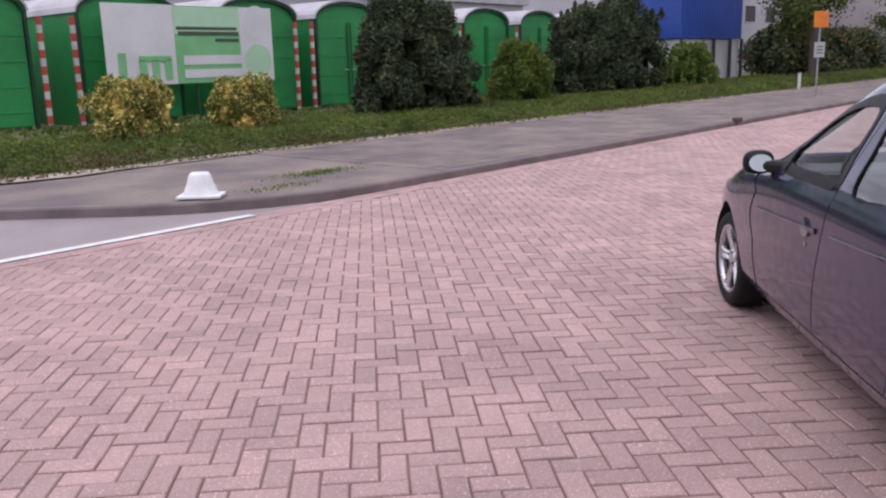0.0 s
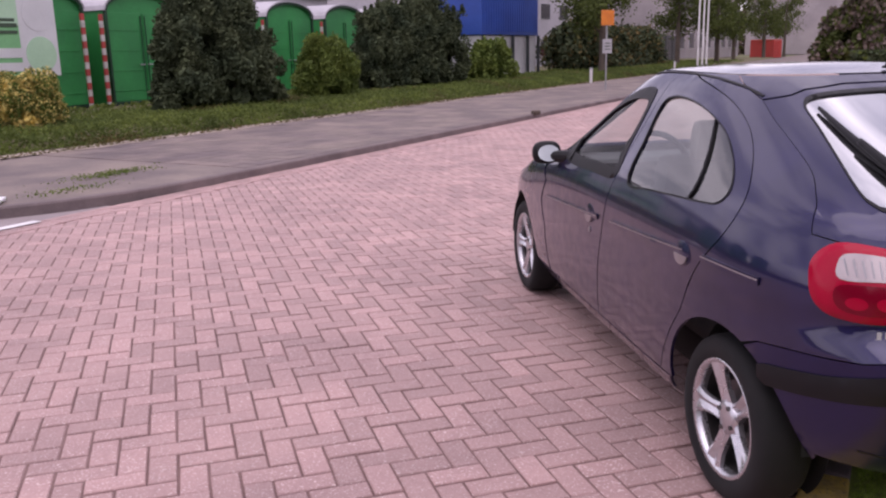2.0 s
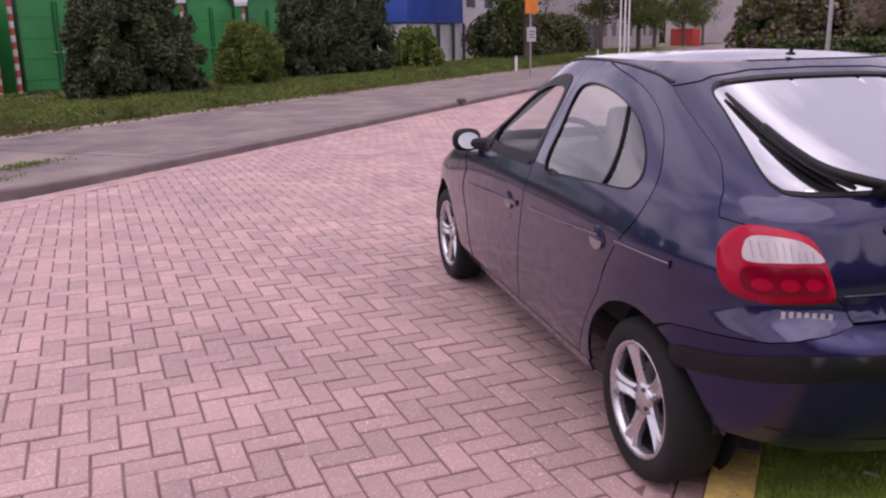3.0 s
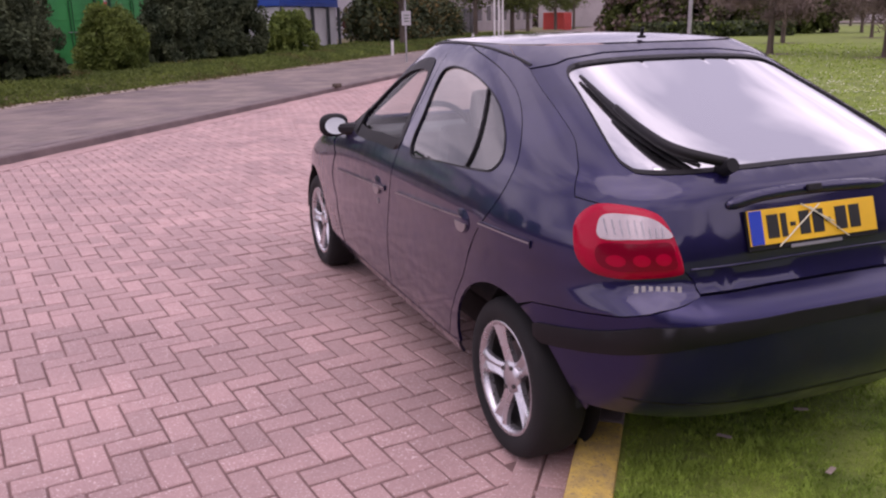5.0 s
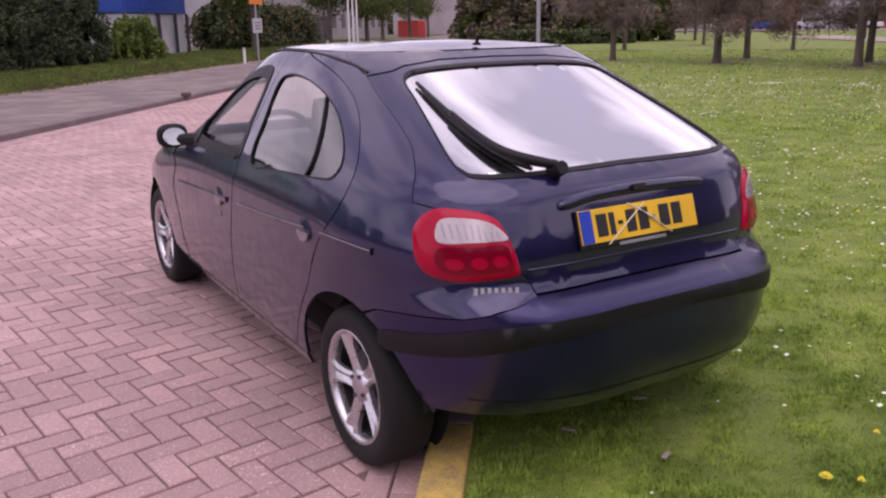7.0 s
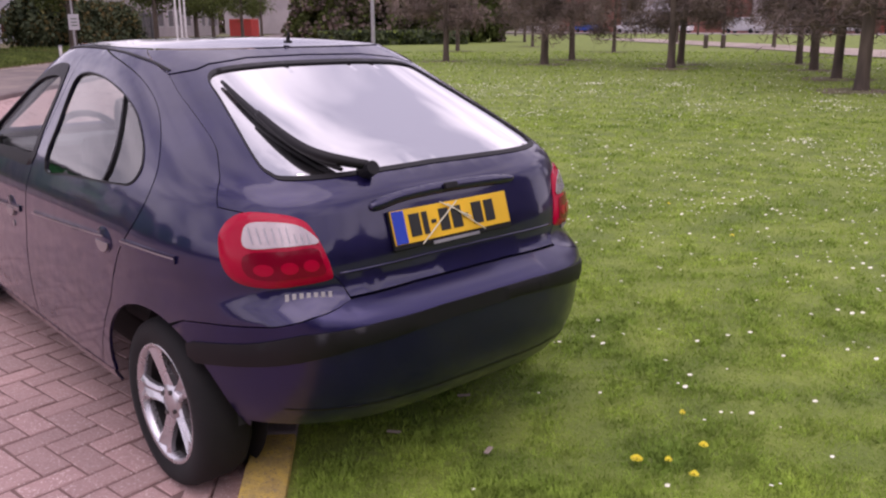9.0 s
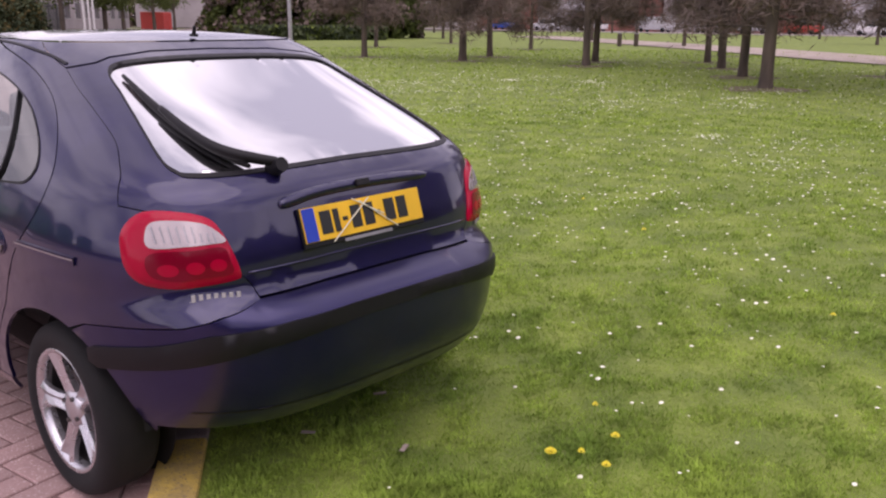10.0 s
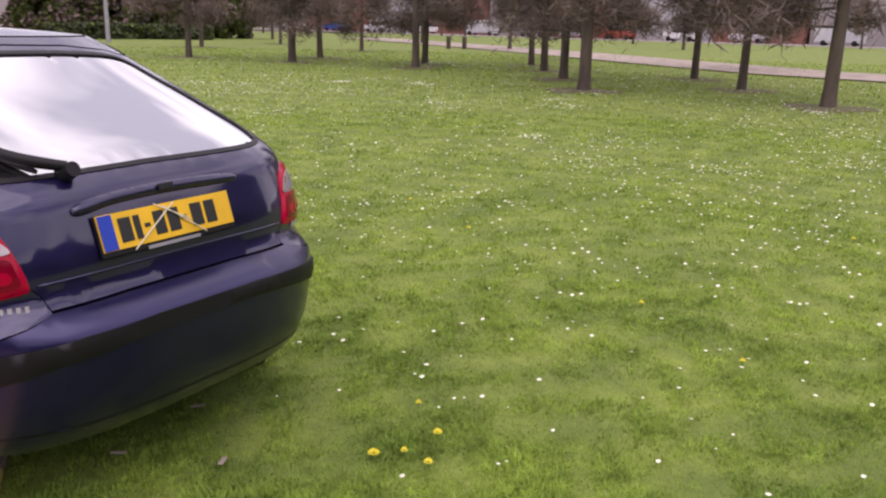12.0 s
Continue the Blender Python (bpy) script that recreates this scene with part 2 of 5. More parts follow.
GLASS_FRONT = pane_mat("clear front window glass", (0.90, 0.93, 0.92), 0.0, 1.15)
GLASS_REAR = pane_mat("rear window glass", (0.62, 0.65, 0.68), 0.80)
GLASS_MIRROR = gloss_mat("mirror silver", (0.58, 0.60, 0.57), 0.03, 1.0)
LAMP_RED = gloss_mat("red lamp lens", (0.42, 0.002, 0.030), 0.2, 0.0, 0.1)
LAMP_DEEP = gloss_mat("deep red lamp lens", (0.20, 0.001, 0.016), 0.2, 0.0, 0.12)
LAMP_WHITE = gloss_mat("clear ribbed lamp lens", (0.52, 0.45, 0.45), 0.16, 0.55, 0.4)
for lens in (LAMP_RED, LAMP_DEEP):
    lens.node_tree.nodes["Principled BSDF"].inputs["Specular IOR Level"].default_value = 0.22
for leafy in (CONIFER, IVY, IVY_RED, SHRUB, SPRING, BLADE):
    leafy.node_tree.nodes["Principled BSDF"].inputs["Specular IOR Level"].default_value = 0.2
TRIM_BLACK.node_tree.nodes["Principled BSDF"].inputs["Specular IOR Level"].default_value = 0.28
CHROME = gloss_mat("dull chrome", (0.40, 0.39, 0.41), 0.35, 0.9)
PLATE_YELLOW = gloss_mat("yellow plate film", (0.86, 0.50, 0.012), 0.5)
PLATE_BLUE = gloss_mat("blue plate film", (0.012, 0.05, 0.46), 0.6)
PLATE_BLACK = gloss_mat("black plate print", (0.012, 0.012, 0.012), 0.4)
BADGE = gloss_mat("worn silver badge", (0.50, 0.48, 0.50), 0.5, 0.3)
CABLE = gloss_mat("pale cable tie", (0.70, 0.66, 0.50), 0.4)
SEAT = rough_mat("grey seat cloth", (0.06, 0.06, 0.065), (0.09, 0.09, 0.095), 8.0, 150.0, 0.95, 0.2)


# ---- mesh helpers ----
def mesh_from(name, verts, faces, mats, index=None, smooth=False):
    me = bpy.data.meshes.new(name)
    me.from_pydata([tuple(v) for v in verts], [], [tuple(f) for f in faces])
    for m in mats if isinstance(mats, (list, tuple)) else (mats,):
        me.materials.append(m)
    if index is not None:
        me.polygons.foreach_set("material_index", np.asarray(index, dtype=np.int32))
    if smooth:
        me.polygons.foreach_set("use_smooth", np.ones(len(me.polygons), dtype=bool))
    me.update()
    return me


def part(name, bm, material, parent=None, label="", smooth=False):
    """One bmesh, or mesh, as one object under its parent."""
    if isinstance(bm, bpy.types.Mesh):
        me = bm
    else:
        me = bpy.data.meshes.new(name)
        bm.to_mesh(me)
        bm.free()
        me.materials.append(material)
        if smooth:
            me.polygons.foreach_set("use_smooth", np.ones(len(me.polygons), dtype=bool))
    ob = new(name, me)
    if parent is not None:
        ob.parent = parent
    return tagged(ob, label)


def thing(name, label, category, group="", kind="", at=None):
    ob = new(name)
    ob.empty_display_size = 0.2
    if at is not None:
        ob.matrix_basis = at
    return tagged(ob, label, category, group, kind)


def box_bm(sx, sy, sz, at=(0, 0, 0), bevel=0.0, bm=None, rz=0.0):
    bm = bm or bmesh.new()
    m = Matrix.Translation(at) @ Matrix.Rotation(rz, 4, "Z") @ Matrix.Diagonal((sx, sy, sz, 1))
    made = bmesh.ops.create_cube(bm, size=1.0, matrix=m)
    if bevel:
        edges = list({e for v in made["verts"] for e in v.link_edges})
        bmesh.ops.bevel(bm, geom=edges, offset=bevel, segments=2, affect="EDGES", profile=0.6)
    return bm


def rod_bm(a, b, r1, r2=None, seg=12, bm=None):
    bm = bm or bmesh.new()
    a, b = Vector(a), Vector(b)
    q = (b - a).to_track_quat("Z", "Y").to_matrix().to_4x4()
    m = Matrix.Translation((a + b) / 2) @ q
    bmesh.ops.create_cone(bm, cap_ends=True, segments=seg, radius1=r1, radius2=r1 if r2 is None else r2, depth=(b - a).length, matrix=m)
    return bm


def lathe(profile, seg=40, axis="X"):
    """Rings (radius, along) turned round an axis."""
    verts, faces = [], []
    for r, a in profile:
        for k in range(seg):
            t = 2 * math.pi * k / seg
            verts.append((a, r * math.cos(t), r * math.sin(t)) if axis == "X" else (r * math.cos(t), r * math.sin(t), a))
    for i in range(len(profile) - 1):
        for k in range(seg):
            a, b = i * seg + k, i * seg + (k + 1) % seg
            faces.append((a, b, b + seg, a + seg))
    return verts, faces


def smooth_line(points, steps=6, closed=True):
    """A rounded line through control points."""
    pts = [Vector((*p, 0)[:3]) for p in points]
    n, out = len(pts), []
    for i in range(n if closed else n - 1):
        p0, p1, p2, p3 = (pts[(i + k) % n] if closed else pts[min(max(i + k, 0), n - 1)] for k in (-1, 0, 1, 2))
        for s in range(steps):
            t = s / steps
            out.append(0.5 * ((2 * p1) + (p2 - p0) * t + (2 * p0 - 5 * p1 + 4 * p2 - p3) * t * t + (3 * p1 - p0 - 3 * p2 + p3) * t ** 3))
    if not closed:
        out.append(pts[-1])
    return [(v.x, v.y) for v in out]


# ---- ground ----
DIR, NOR = (0.596, 0.803), (-0.803, 0.596)
FAR_KERB, NEAR_KERB, VERGE = 7.45, 0.37, 12.0


def rs(s, n, z=0.0):
    """A place from metres along the road and across it."""
    return (s * DIR[0] + n * NOR[0], s * DIR[1] + n * NOR[1], z)


def crown(n):
    return 0.055 * math.sin(math.pi * min(max((n - NEAR_KERB) / (FAR_KERB - NEAR_KERB), 0), 1))


ROAD_TURN = math.atan2(DIR[1], DIR[0])


def strip_mesh(name, rows, material, smooth=False):
    """A sheet of rows of points, each row of the same length."""
    verts = [p for row in rows for p in row]
    w = len(rows[0])
    faces = [(i * w + k, i * w + k + 1, (i + 1) * w + k + 1, (i + 1) * w + k) for i in range(len(rows) - 1) for k in range(w - 1)]
    return mesh_from(name, verts, faces, material, smooth=smooth)


def frange(a, b, n):
    return [a + (b - a) * i / n for i in range(n + 1)]


ground = new("ground", strip_mesh("ground", [[(x, y, -0.12) for x in frange(-900, 900, 12)] for y in frange(-900, 900, 12)], GROUND))
tagged(ground, "flat rough grass and earth reaching the horizon", "ground", kind="structure")

road = new("road", strip_mesh("road", [[rs(s, n, crown(n) - 0.0055) for n in frange(NEAR_KERB, FAR_KERB, 16)] for s in frange(-14, 150, 40)], JOINT))
tagged(road, "road paved with red herringbone clinker bricks", "road", kind="structure")

# side street mouth beyond the white line
side = new("road_side_street", strip_mesh("road_side_street", [[rs(s, n, 0.002 - 0.01 * (n < FAR_KERB)) for n in (FAR_KERB - 0.02, FAR_KERB + 2, FAR_KERB + 12, FAR_KERB + 60)] for s in frange(-30, 3.0, 12)], ASPHALT))
tagged(side, "pale worn asphalt of the side street mouth", "road", kind="structure")
line = new("road_line", strip_mesh("road_line", [[rs(s, n, 0.024) for n in (FAR_KERB - 0.10, FAR_KERB + 0.02)] for s in frange(-7.0, 2.0, 12)], WHITE_LINE))
tagged(line, "worn white line across the side street mouth", "road marking", kind="structure")


def brick_mesh(name, lx, ly, mat):
    """A paver with bevelled top edges, lying on its base."""
    b, h, d = 0.004, 0.0, 0.02
    x, y = lx / 2, ly / 2
    verts = [(-x, -y, -d), (x, -y, -d), (x, y, -d), (-x, y, -d), (-x, -y, h - b), (x, -y, h - b), (x, y, h - b), (-x, y, h - b),
             (-x + b, -y + b, h), (x - b, -y + b, h), (x - b, y - b, h), (-x + b, y - b, h)]
    faces = [(8, 9, 10, 11)] + [(a, (a + 1) % 4, (a + 1) % 4 + 4, a + 4) for a in range(4)] + [(a + 4, (a + 1) % 4 + 4, (a + 1) % 4 + 8, a + 8) for a in range(4)]
    return mesh_from(name, verts, faces, mat)


UNIT = 0.1075
HERRING = radians(8.8)
rng = random.Random(5)


def herringbone():
    """Centre, turn, along and across of each paver of the road."""
    ca, sa = math.cos(HERRING), math.sin(HERRING)
    for i in range(-700, 1600):
        for j in range(-260, 700):
            ux, uy = i + 2 * j, -i + 2 * j
            for flat, cx, cy in ((True, ux + 1.0, uy + 0.5), (False, ux + 2.5, uy + 1.0)):
                x, y = (cx * ca - cy * sa) * UNIT - 2.6, (cx * sa + cy * ca) * UNIT + 0.83
                s, n = x * DIR[0] + y * DIR[1], x * NOR[0] + y * NOR[1]
                if NEAR_KERB + 0.13 < n < FAR_KERB - 0.24 and -13.0 < s < 42.0:
                    yield x, y, n, s, flat
near_flat = brick_mesh("brick", 2 * UNIT - 0.009, UNIT - 0.009, BRICK_OBJ)
base = np.array([v.co for v in near_flat.vertices])
base_faces = [tuple(p.vertices) for p in near_flat.polygons]
far_v, far_f, placed = [], [], 0
for x, y, n, s, flat in herringbone():
    turn = HERRING + (0 if flat else math.pi / 2) + rng.uniform(-0.012, 0.012)
    z = crown(n) + rng.uniform(-0.003, 0.003)
    slope = math.atan((crown(n + 0.05) - crown(n - 0.05)) / 0.1)
    if placed < 300 and -3.2 < x < -1.5 and 0.0 < y < 1.95:
        ob = new("brick", near_flat)
        ob.matrix_basis = Matrix.Translation((x, y, z)) @ Matrix.Rotation(turn, 4, "Z")
        ob.parent = road
        placed += 1
        continue
    c, q = math.cos(turn), math.sin(turn)
    pts = base @ np.array([[c, q, 0], [-q, c, 0], [0, 0, 1]]) + np.array([x, y, z])
    k = len(far_v)
    far_v.extend(pts.tolist())
    far_f.extend([tuple(a + k for a in f) for f in base_faces])
brick_field = part("brick_field", mesh_from("brick_field", far_v, far_f, BRICK), None, road)
tagged(brick_field, kind="stuff")

# gutter courses along both kerbs, and the far road
for tag, n0 in (("near", NEAR_KERB + 0.005), ("far", FAR_KERB - 0.30)):
    gv, gf = [], []
    for k in range(300):
        for row in range(2 if tag == "near" else 3):
            s = -8 + k * 0.212
            cx, cy, _ = rs(s + (row % 2) * 0.1, n0 + 0.05 + row * 0.1)
            c, q = math.cos(ROAD_TURN), math.sin(ROAD_TURN)
            pts = (base * np.array([1, 0.93, 1])) @ np.array([[c, q, 0], [-q, c, 0], [0, 0, 1]]) + np.array([cx, cy, crown(n0) + 0.008 + rng.uniform(-0.002, 0.002)])
            o = len(gv)
            gv.extend(pts.tolist())
            gf.extend([tuple(a + o for a in f) for f in base_faces])
    tagged(part("gutter_course", mesh_from("gutter_course", gv, gf, BRICK), None, road), kind="stuff")
far_road = part("far_road", strip_mesh("far_road", [[rs(s, n, crown(n)) for n in frange(NEAR_KERB + 0.2, FAR_KERB - 0.3, 12)] for s in frange(42, 150, 20)], BRICK), None, road)


# ---- kerbs and pavement ----
def kerb_line():
    """Corner of the far kerb: a straight run and a bend into the side street."""
    pts = []
    cs, cn, r = 4.2, FAR_KERB + 2.6, 2.6
    for k in range(15):
        a = radians(-90 - 58 * (1 - k / 14))
        pts.append((cs + r * math.cos(a) * 1.35, cn + r * math.sin(a)))
    d = (pts[0][0] - pts[1][0], pts[0][1] - pts[1][1])
    for k in range(1, 9):
        pts.insert(0, (pts[0][0] + d[0] * 6, pts[0][1] + d[1] * 6))
    pts += [(s, FAR_KERB) for s in (6, 8, 11, 15, 20, 27, 36, 50, 70, 100, 140)]
    return pts


KL = kerb_line()


def offset_line(line_pts, d):
    out = []
    for i, p in enumerate(line_pts):
        a, b = line_pts[max(i - 1, 0)], line_pts[min(i + 1, len(line_pts) - 1)]
        t = Vector((b[0] - a[0], b[1] - a[1])).normalized()
        out.append((p[0] - t.y * d, p[1] + t.x * d))
    return out


KERB_H = 0.115
profile = [(0.0, -0.05), (0.0, KERB_H - 0.02), (0.015, KERB_H), (0.13, KERB_H), (0.13, -0.05)]
rows = []
offs = [offset_line(KL, d) for d, _ in profile]
for i in range(len(KL)):
    rows.append([rs(*offs[k][i], profile[k][1]) for k in range(len(profile))])
kerb_far = new("kerb_far", strip_mesh("kerb_far", rows, KERB))
tagged(kerb_far, "worn grey concrete kerb bending into the side street", "kerb", kind="structure")

inner_line = offset_line(KL, 0.13)
pave_rows = []
for i, (s, n) in enumerate(inner_line):
    far_n = max(VERGE, n) + 0.4
    if s < 3.0:
        far_n = n + 8
    pave_rows.append([rs(s + (0.0), n + (far_n - n) * t, KERB_H - 0.003 + 0.02 * t) for t in frange(0, 1, 6)])
pavement = new("pavement", strip_mesh("pavement", pave_rows, PAVING))
tagged(pavement, "dusty grey paved footpath along the road", "pavement", kind="structure")
# loose square tiles of the footpath
tv, tf = [], []
tile = np.array([v.co for v in brick_mesh("tile_base", 0.293, 0.293, TILE).vertices])
for i in range(4, 330):
    for j in range(14):
        s, n = 1.2 + i * 0.30, FAR_KERB + 0.30 + j * 0.30
        if s > 40 or s < 5.4:
            continue
        cx, cy, _ = rs(s, n)
        c, q = math.cos(ROAD_TURN), math.sin(ROAD_TURN)
        pts = tile @ np.array([[c, q, 0], [-q, c, 0], [0, 0, 1]]) + np.array([cx, cy, KERB_H + 0.006 + 0.02 * j / 14 + rng.uniform(-0.003, 0.002)])
        o = len(tv)
        tv.extend(pts.tolist())
        tf.extend([tuple(a + o for a in f) for f in base_faces])
tagged(part("tile_field", mesh_from("tile_field", tv, tf, TILE), None, pavement), kind="stuff")

# near kerb: one painted stone line beside the lawn
kerb_near = thing("kerb_near", "concrete kerb with worn yellow paint beside the lawn", "kerb", kind="structure")


def kerb_stone(length):
    bm = box_bm(length, 0.15, 0.22, (0, 0, -0.03), 0.012)
    return bm


for k in range(-8, 40):
    s0 = -0.30 + k * 1.0
    painted = k < 0
    stone = part("kerb_stone", kerb_stone(0.99), YELLOW_KERB if painted else KERB, kerb_near, "yellow painted kerb stone" if painted else "")
    stone.matrix_basis = Matrix.Translation(rs(s0 + 0.5, NEAR_KERB - 0.075, 0.0)) @ Matrix.Rotation(ROAD_TURN, 4, "Z")

# ---- lawn ----
def lawn_z(s, n):
    d = NEAR_KERB - 0.15 - n
    return 0.055 + 0.03 * min(max(d, 0) / 1.5, 1) + 0.02 * noise.noise((s * 0.35, n * 0.35, 3.0)) * min(max(d, 0), 1)


lrows = []
for n in [NEAR_KERB - 0.15, 0.0, -0.4, -0.9, -1.5, -2.2, -3, -4, -5.5, -7, -9, -11.5, -14, -17, -20, -24, -28, -33, -38, -44]:
    lrows.append([rs(s, n, lawn_z(s, n)) for s in [-30, -22, -16, -12, -9] + frange(-7, 14, 42) + [17, 20, 24, 28, 34, 40, 50, 62, 80, 100]])
lawn = new("lawn", strip_mesh("lawn", lrows, LAWN, smooth=True))
tagged(lawn, "mown green park lawn with daisies and dandelions", "lawn", kind="structure")

# blades of grass, denser close to the parked car
gr = np.random.RandomState(11)


def scatter_blades(name, count, near, far, size, turn=(-32, 78)):
    """Small bent blades over the lawn between two distances from the corner of the lawn."""
    ex, ey = -1.8, -2.6
    ang = gr.uniform(radians(turn[0]), radians(turn[1]), count)
    dist = near * (far / near) ** gr.uniform(0, 1, count)
    x, y = ex + dist * np.cos(ang), ey + dist * np.sin(ang)
    s, n = x * DIR[0] + y * DIR[1], x * NOR[0] + y * NOR[1]
    keep = (n < NEAR_KERB - 0.17) & (n > -43)
    x, y, s, n, dist = x[keep], y[keep], s[keep], n[keep], dist[keep]
    z = np.array([lawn_z(a, b) for a, b in zip(s, n)])
    tuft = np.sin(7.1 * x + 2.3 * np.sin(5.3 * y)) * np.sin(6.3 * y + 1.9 * np.sin(4.7 * x + 1.0)) + 0.6 * np.sin(17 * x + 3 * np.sin(13 * y)) * np.sin(15 * y + 2)
    h = size * (0.6 + 0.8 * gr.rand(len(x))) * (1 + dist * 0.035) * np.clip(1 + 0.4 * tuft, 0.62, 1.8)
    w = h * 0.16 * (1 + dist * 0.05)
    a, tilt = gr.uniform(0, 2 * np.pi, len(x)), gr.uniform(0.35, 1.5, len(x))
    dx, dy = np.cos(a), np.sin(a)
    p0 = np.stack([x - dy * w, y + dx * w, z - 0.005], 1)
    p1 = np.stack([x + dy * w, y - dx * w, z - 0.005], 1)
    p2 = np.stack([x + dx * h * tilt, y + dy * h * tilt, z + h * (1.1 - 0.5 * tilt)], 1)
    v = np.stack([p0, p1, p2], 1).reshape(-1, 3)
    me = bpy.data.meshes.new(name)
    k = len(v) // 3
    me.vertices.add(len(v))
    me.vertices.foreach_set("co", v.ravel())
    me.loops.add(len(v))
    me.loops.foreach_set("vertex_index", np.arange(len(v), dtype=np.int32))
    me.polygons.add(k)
    me.polygons.foreach_set("loop_start", np.arange(0, 3 * k, 3, dtype=np.int32))
    me.materials.append(BLADE)
    me.update(calc_edges=True)
    return tagged(new(name, me), "short green grass blades of the lawn", "grass", kind="stuff")


scatter_blades("grass", 720000, 1.6, 14.0, 0.017)
scatter_blades("grass_far", 130000, 12.0, 45.0, 0.024)
scatter_blades("grass_near", 60000, 0.25, 1.65, 0.017, (-140, 78))
scatter_blades("grass_side", 130000, 1.6, 9.0, 0.019, (-140, -32))


# daisies in loose drifts
dv, df = [], []
drifts = [(gr.uniform(1.0, 16), gr.uniform(-9, 13), gr.uniform(0.15, 1.2)) for _ in range(130)]
for k in range(13000):
    if k % 5 < 3:
        cx, cy, sp = drifts[gr.randint(len(drifts))]
        x, y = cx + gr.normal(0, sp), cy + gr.normal(0, sp)
    else:
        x, y = gr.uniform(-1.0, 26), gr.uniform(-13, 22)
    s, n = x * DIR[0] + y * DIR[1], x * NOR[0] + y * NOR[1]
    if n > NEAR_KERB - 0.3 or math.hypot(x + 1.8, y + 2.6) < 1.9:
        continue
    r = gr.uniform(0.0045, 0.0095) * (1 + 0.055 * math.hypot(x + 1.8, y + 2.6))
    z = lawn_z(s, n) + gr.uniform(0.03, 0.055)
    t0, lean = gr.uniform(0, 6.28), gr.uniform(-0.4, 0.4)
    o = len(dv)
    dv.append((x, y, z + 0.003))
    for q in range(6):
        t = t0 + q * math.pi / 3
        dv.append((x + r * math.cos(t), y + r * math.sin(t), z + r * lean * math.cos(t)))
    df.extend([(o, o + 1 + q, o + 1 + (q + 1) % 6) for q in range(6)])
tagged(new("daisies", mesh_from("daisies", dv, df, DAISY)), "small white daisies scattered over the lawn", "flower", kind="stuff")

DANDELIONS = [(0.362, -1.063, 0.021), (0.43, -1.14, 0.013), (0.41, -1.25, 0.016), (0.602, -1.164, 0.017), (0.762, -0.976, 0.012), (2.394, -1.271, 0.014),
              (1.35, 0.35, 0.016), (3.3, 0.3, 0.017), (4.6, -2.0, 0.018), (2.2, 1.3, 0.014), (1.9, -1.9, 0.013), (3.9, 1.2, 0.016)]
for x, y, r in DANDELIONS:
    s, n = x * DIR[0] + y * DIR[1], x * NOR[0] + y * NOR[1]
    fl = thing("dandelion", "yellow dandelion flower in the lawn", "flower", "dandelions in the lawn", at=Matrix.Translation((x, y, lawn_z(s, n))))
    bm = rod_bm((0, 0, 0), (0, 0, 0.03), 0.002, seg=6)
    part("stalk", bm, BLADE, fl)
    bm = bmesh.new()
    for ring, (rr, zz) in enumerate(((r, 0.030), (r * 0.7, 0.036), (r * 0.35, 0.041))):
        for q in range(12):
            t = q * math.pi / 6 + ring * 0.2
            a = bm.verts.new((0, 0, zz - 0.004))
            b = bm.verts.new((rr * math.cos(t - 0.2), rr * math.sin(t - 0.2), zz))
            c = bm.verts.new((rr * math.cos(t + 0.2), rr * math.sin(t + 0.2), zz))
            bm.faces.new((a, b, c))
    part("flower_head", bm, DANDELION, fl, "yellow flower head")
for x, y in ((0.29, -0.30), (0.05, -0.68), (0.55, -0.05), (-0.1, -0.35)):
    s, n = x * DIR[0] + y * DIR[1], x * NOR[0] + y * NOR[1]
    bm = box_bm(0.05, 0.018, 0.004, (0, 0, 0.002), 0.0015)
    lf = part("fallen_leaf", bm, SAND)
    lf.matrix_basis = Matrix.Translation((x, y, lawn_z(s, n) + 0.022)) @ Matrix.Rotation(x * 9, 4, "Z")
    tagged(lf, "small dry pale leaf lying on the grass", "leaf", "dry leaves on the lawn")


# ---- plants ----
def leaf_mesh(name, pts, size, mats, pick=None, seed=1, flat=0.0, length=1.6):
    """Small pointed leaves at the points, turned at random."""
    r = np.random.RandomState(seed)
    pts = np.asarray(pts, float)
    k = len(pts)
    a = r.normal(size=(k, 3))
    a[:, 2] *= 1 - flat
    a /= np.linalg.norm(a, axis=1)[:, None]
    b = np.cross(a, r.normal(size=(k, 3)))
    b /= np.linalg.norm(b, axis=1)[:, None]
    h = (size * (0.6 + 0.8 * r.rand(k)))[:, None]
    v = np.stack([pts - a * h * length * 0.5, pts + b * h * 0.5, pts + a * h * length * 0.5, pts - b * h * 0.5], 1).reshape(-1, 3)
    me = bpy.data.meshes.new(name)
    me.vertices.add(4 * k)
    me.vertices.foreach_set("co", v.ravel())
    me.loops.add(4 * k)
    me.loops.foreach_set("vertex_index", np.arange(4 * k, dtype=np.int32))
    me.polygons.add(k)
    me.polygons.foreach_set("loop_start", np.arange(0, 4 * k, 4, dtype=np.int32))
    for m in mats:
        me.materials.append(m)
    if pick is not None:
        me.polygons.foreach_set("material_index", np.asarray(pick, dtype=np.int32))
    me.update(calc_edges=True)
    return me


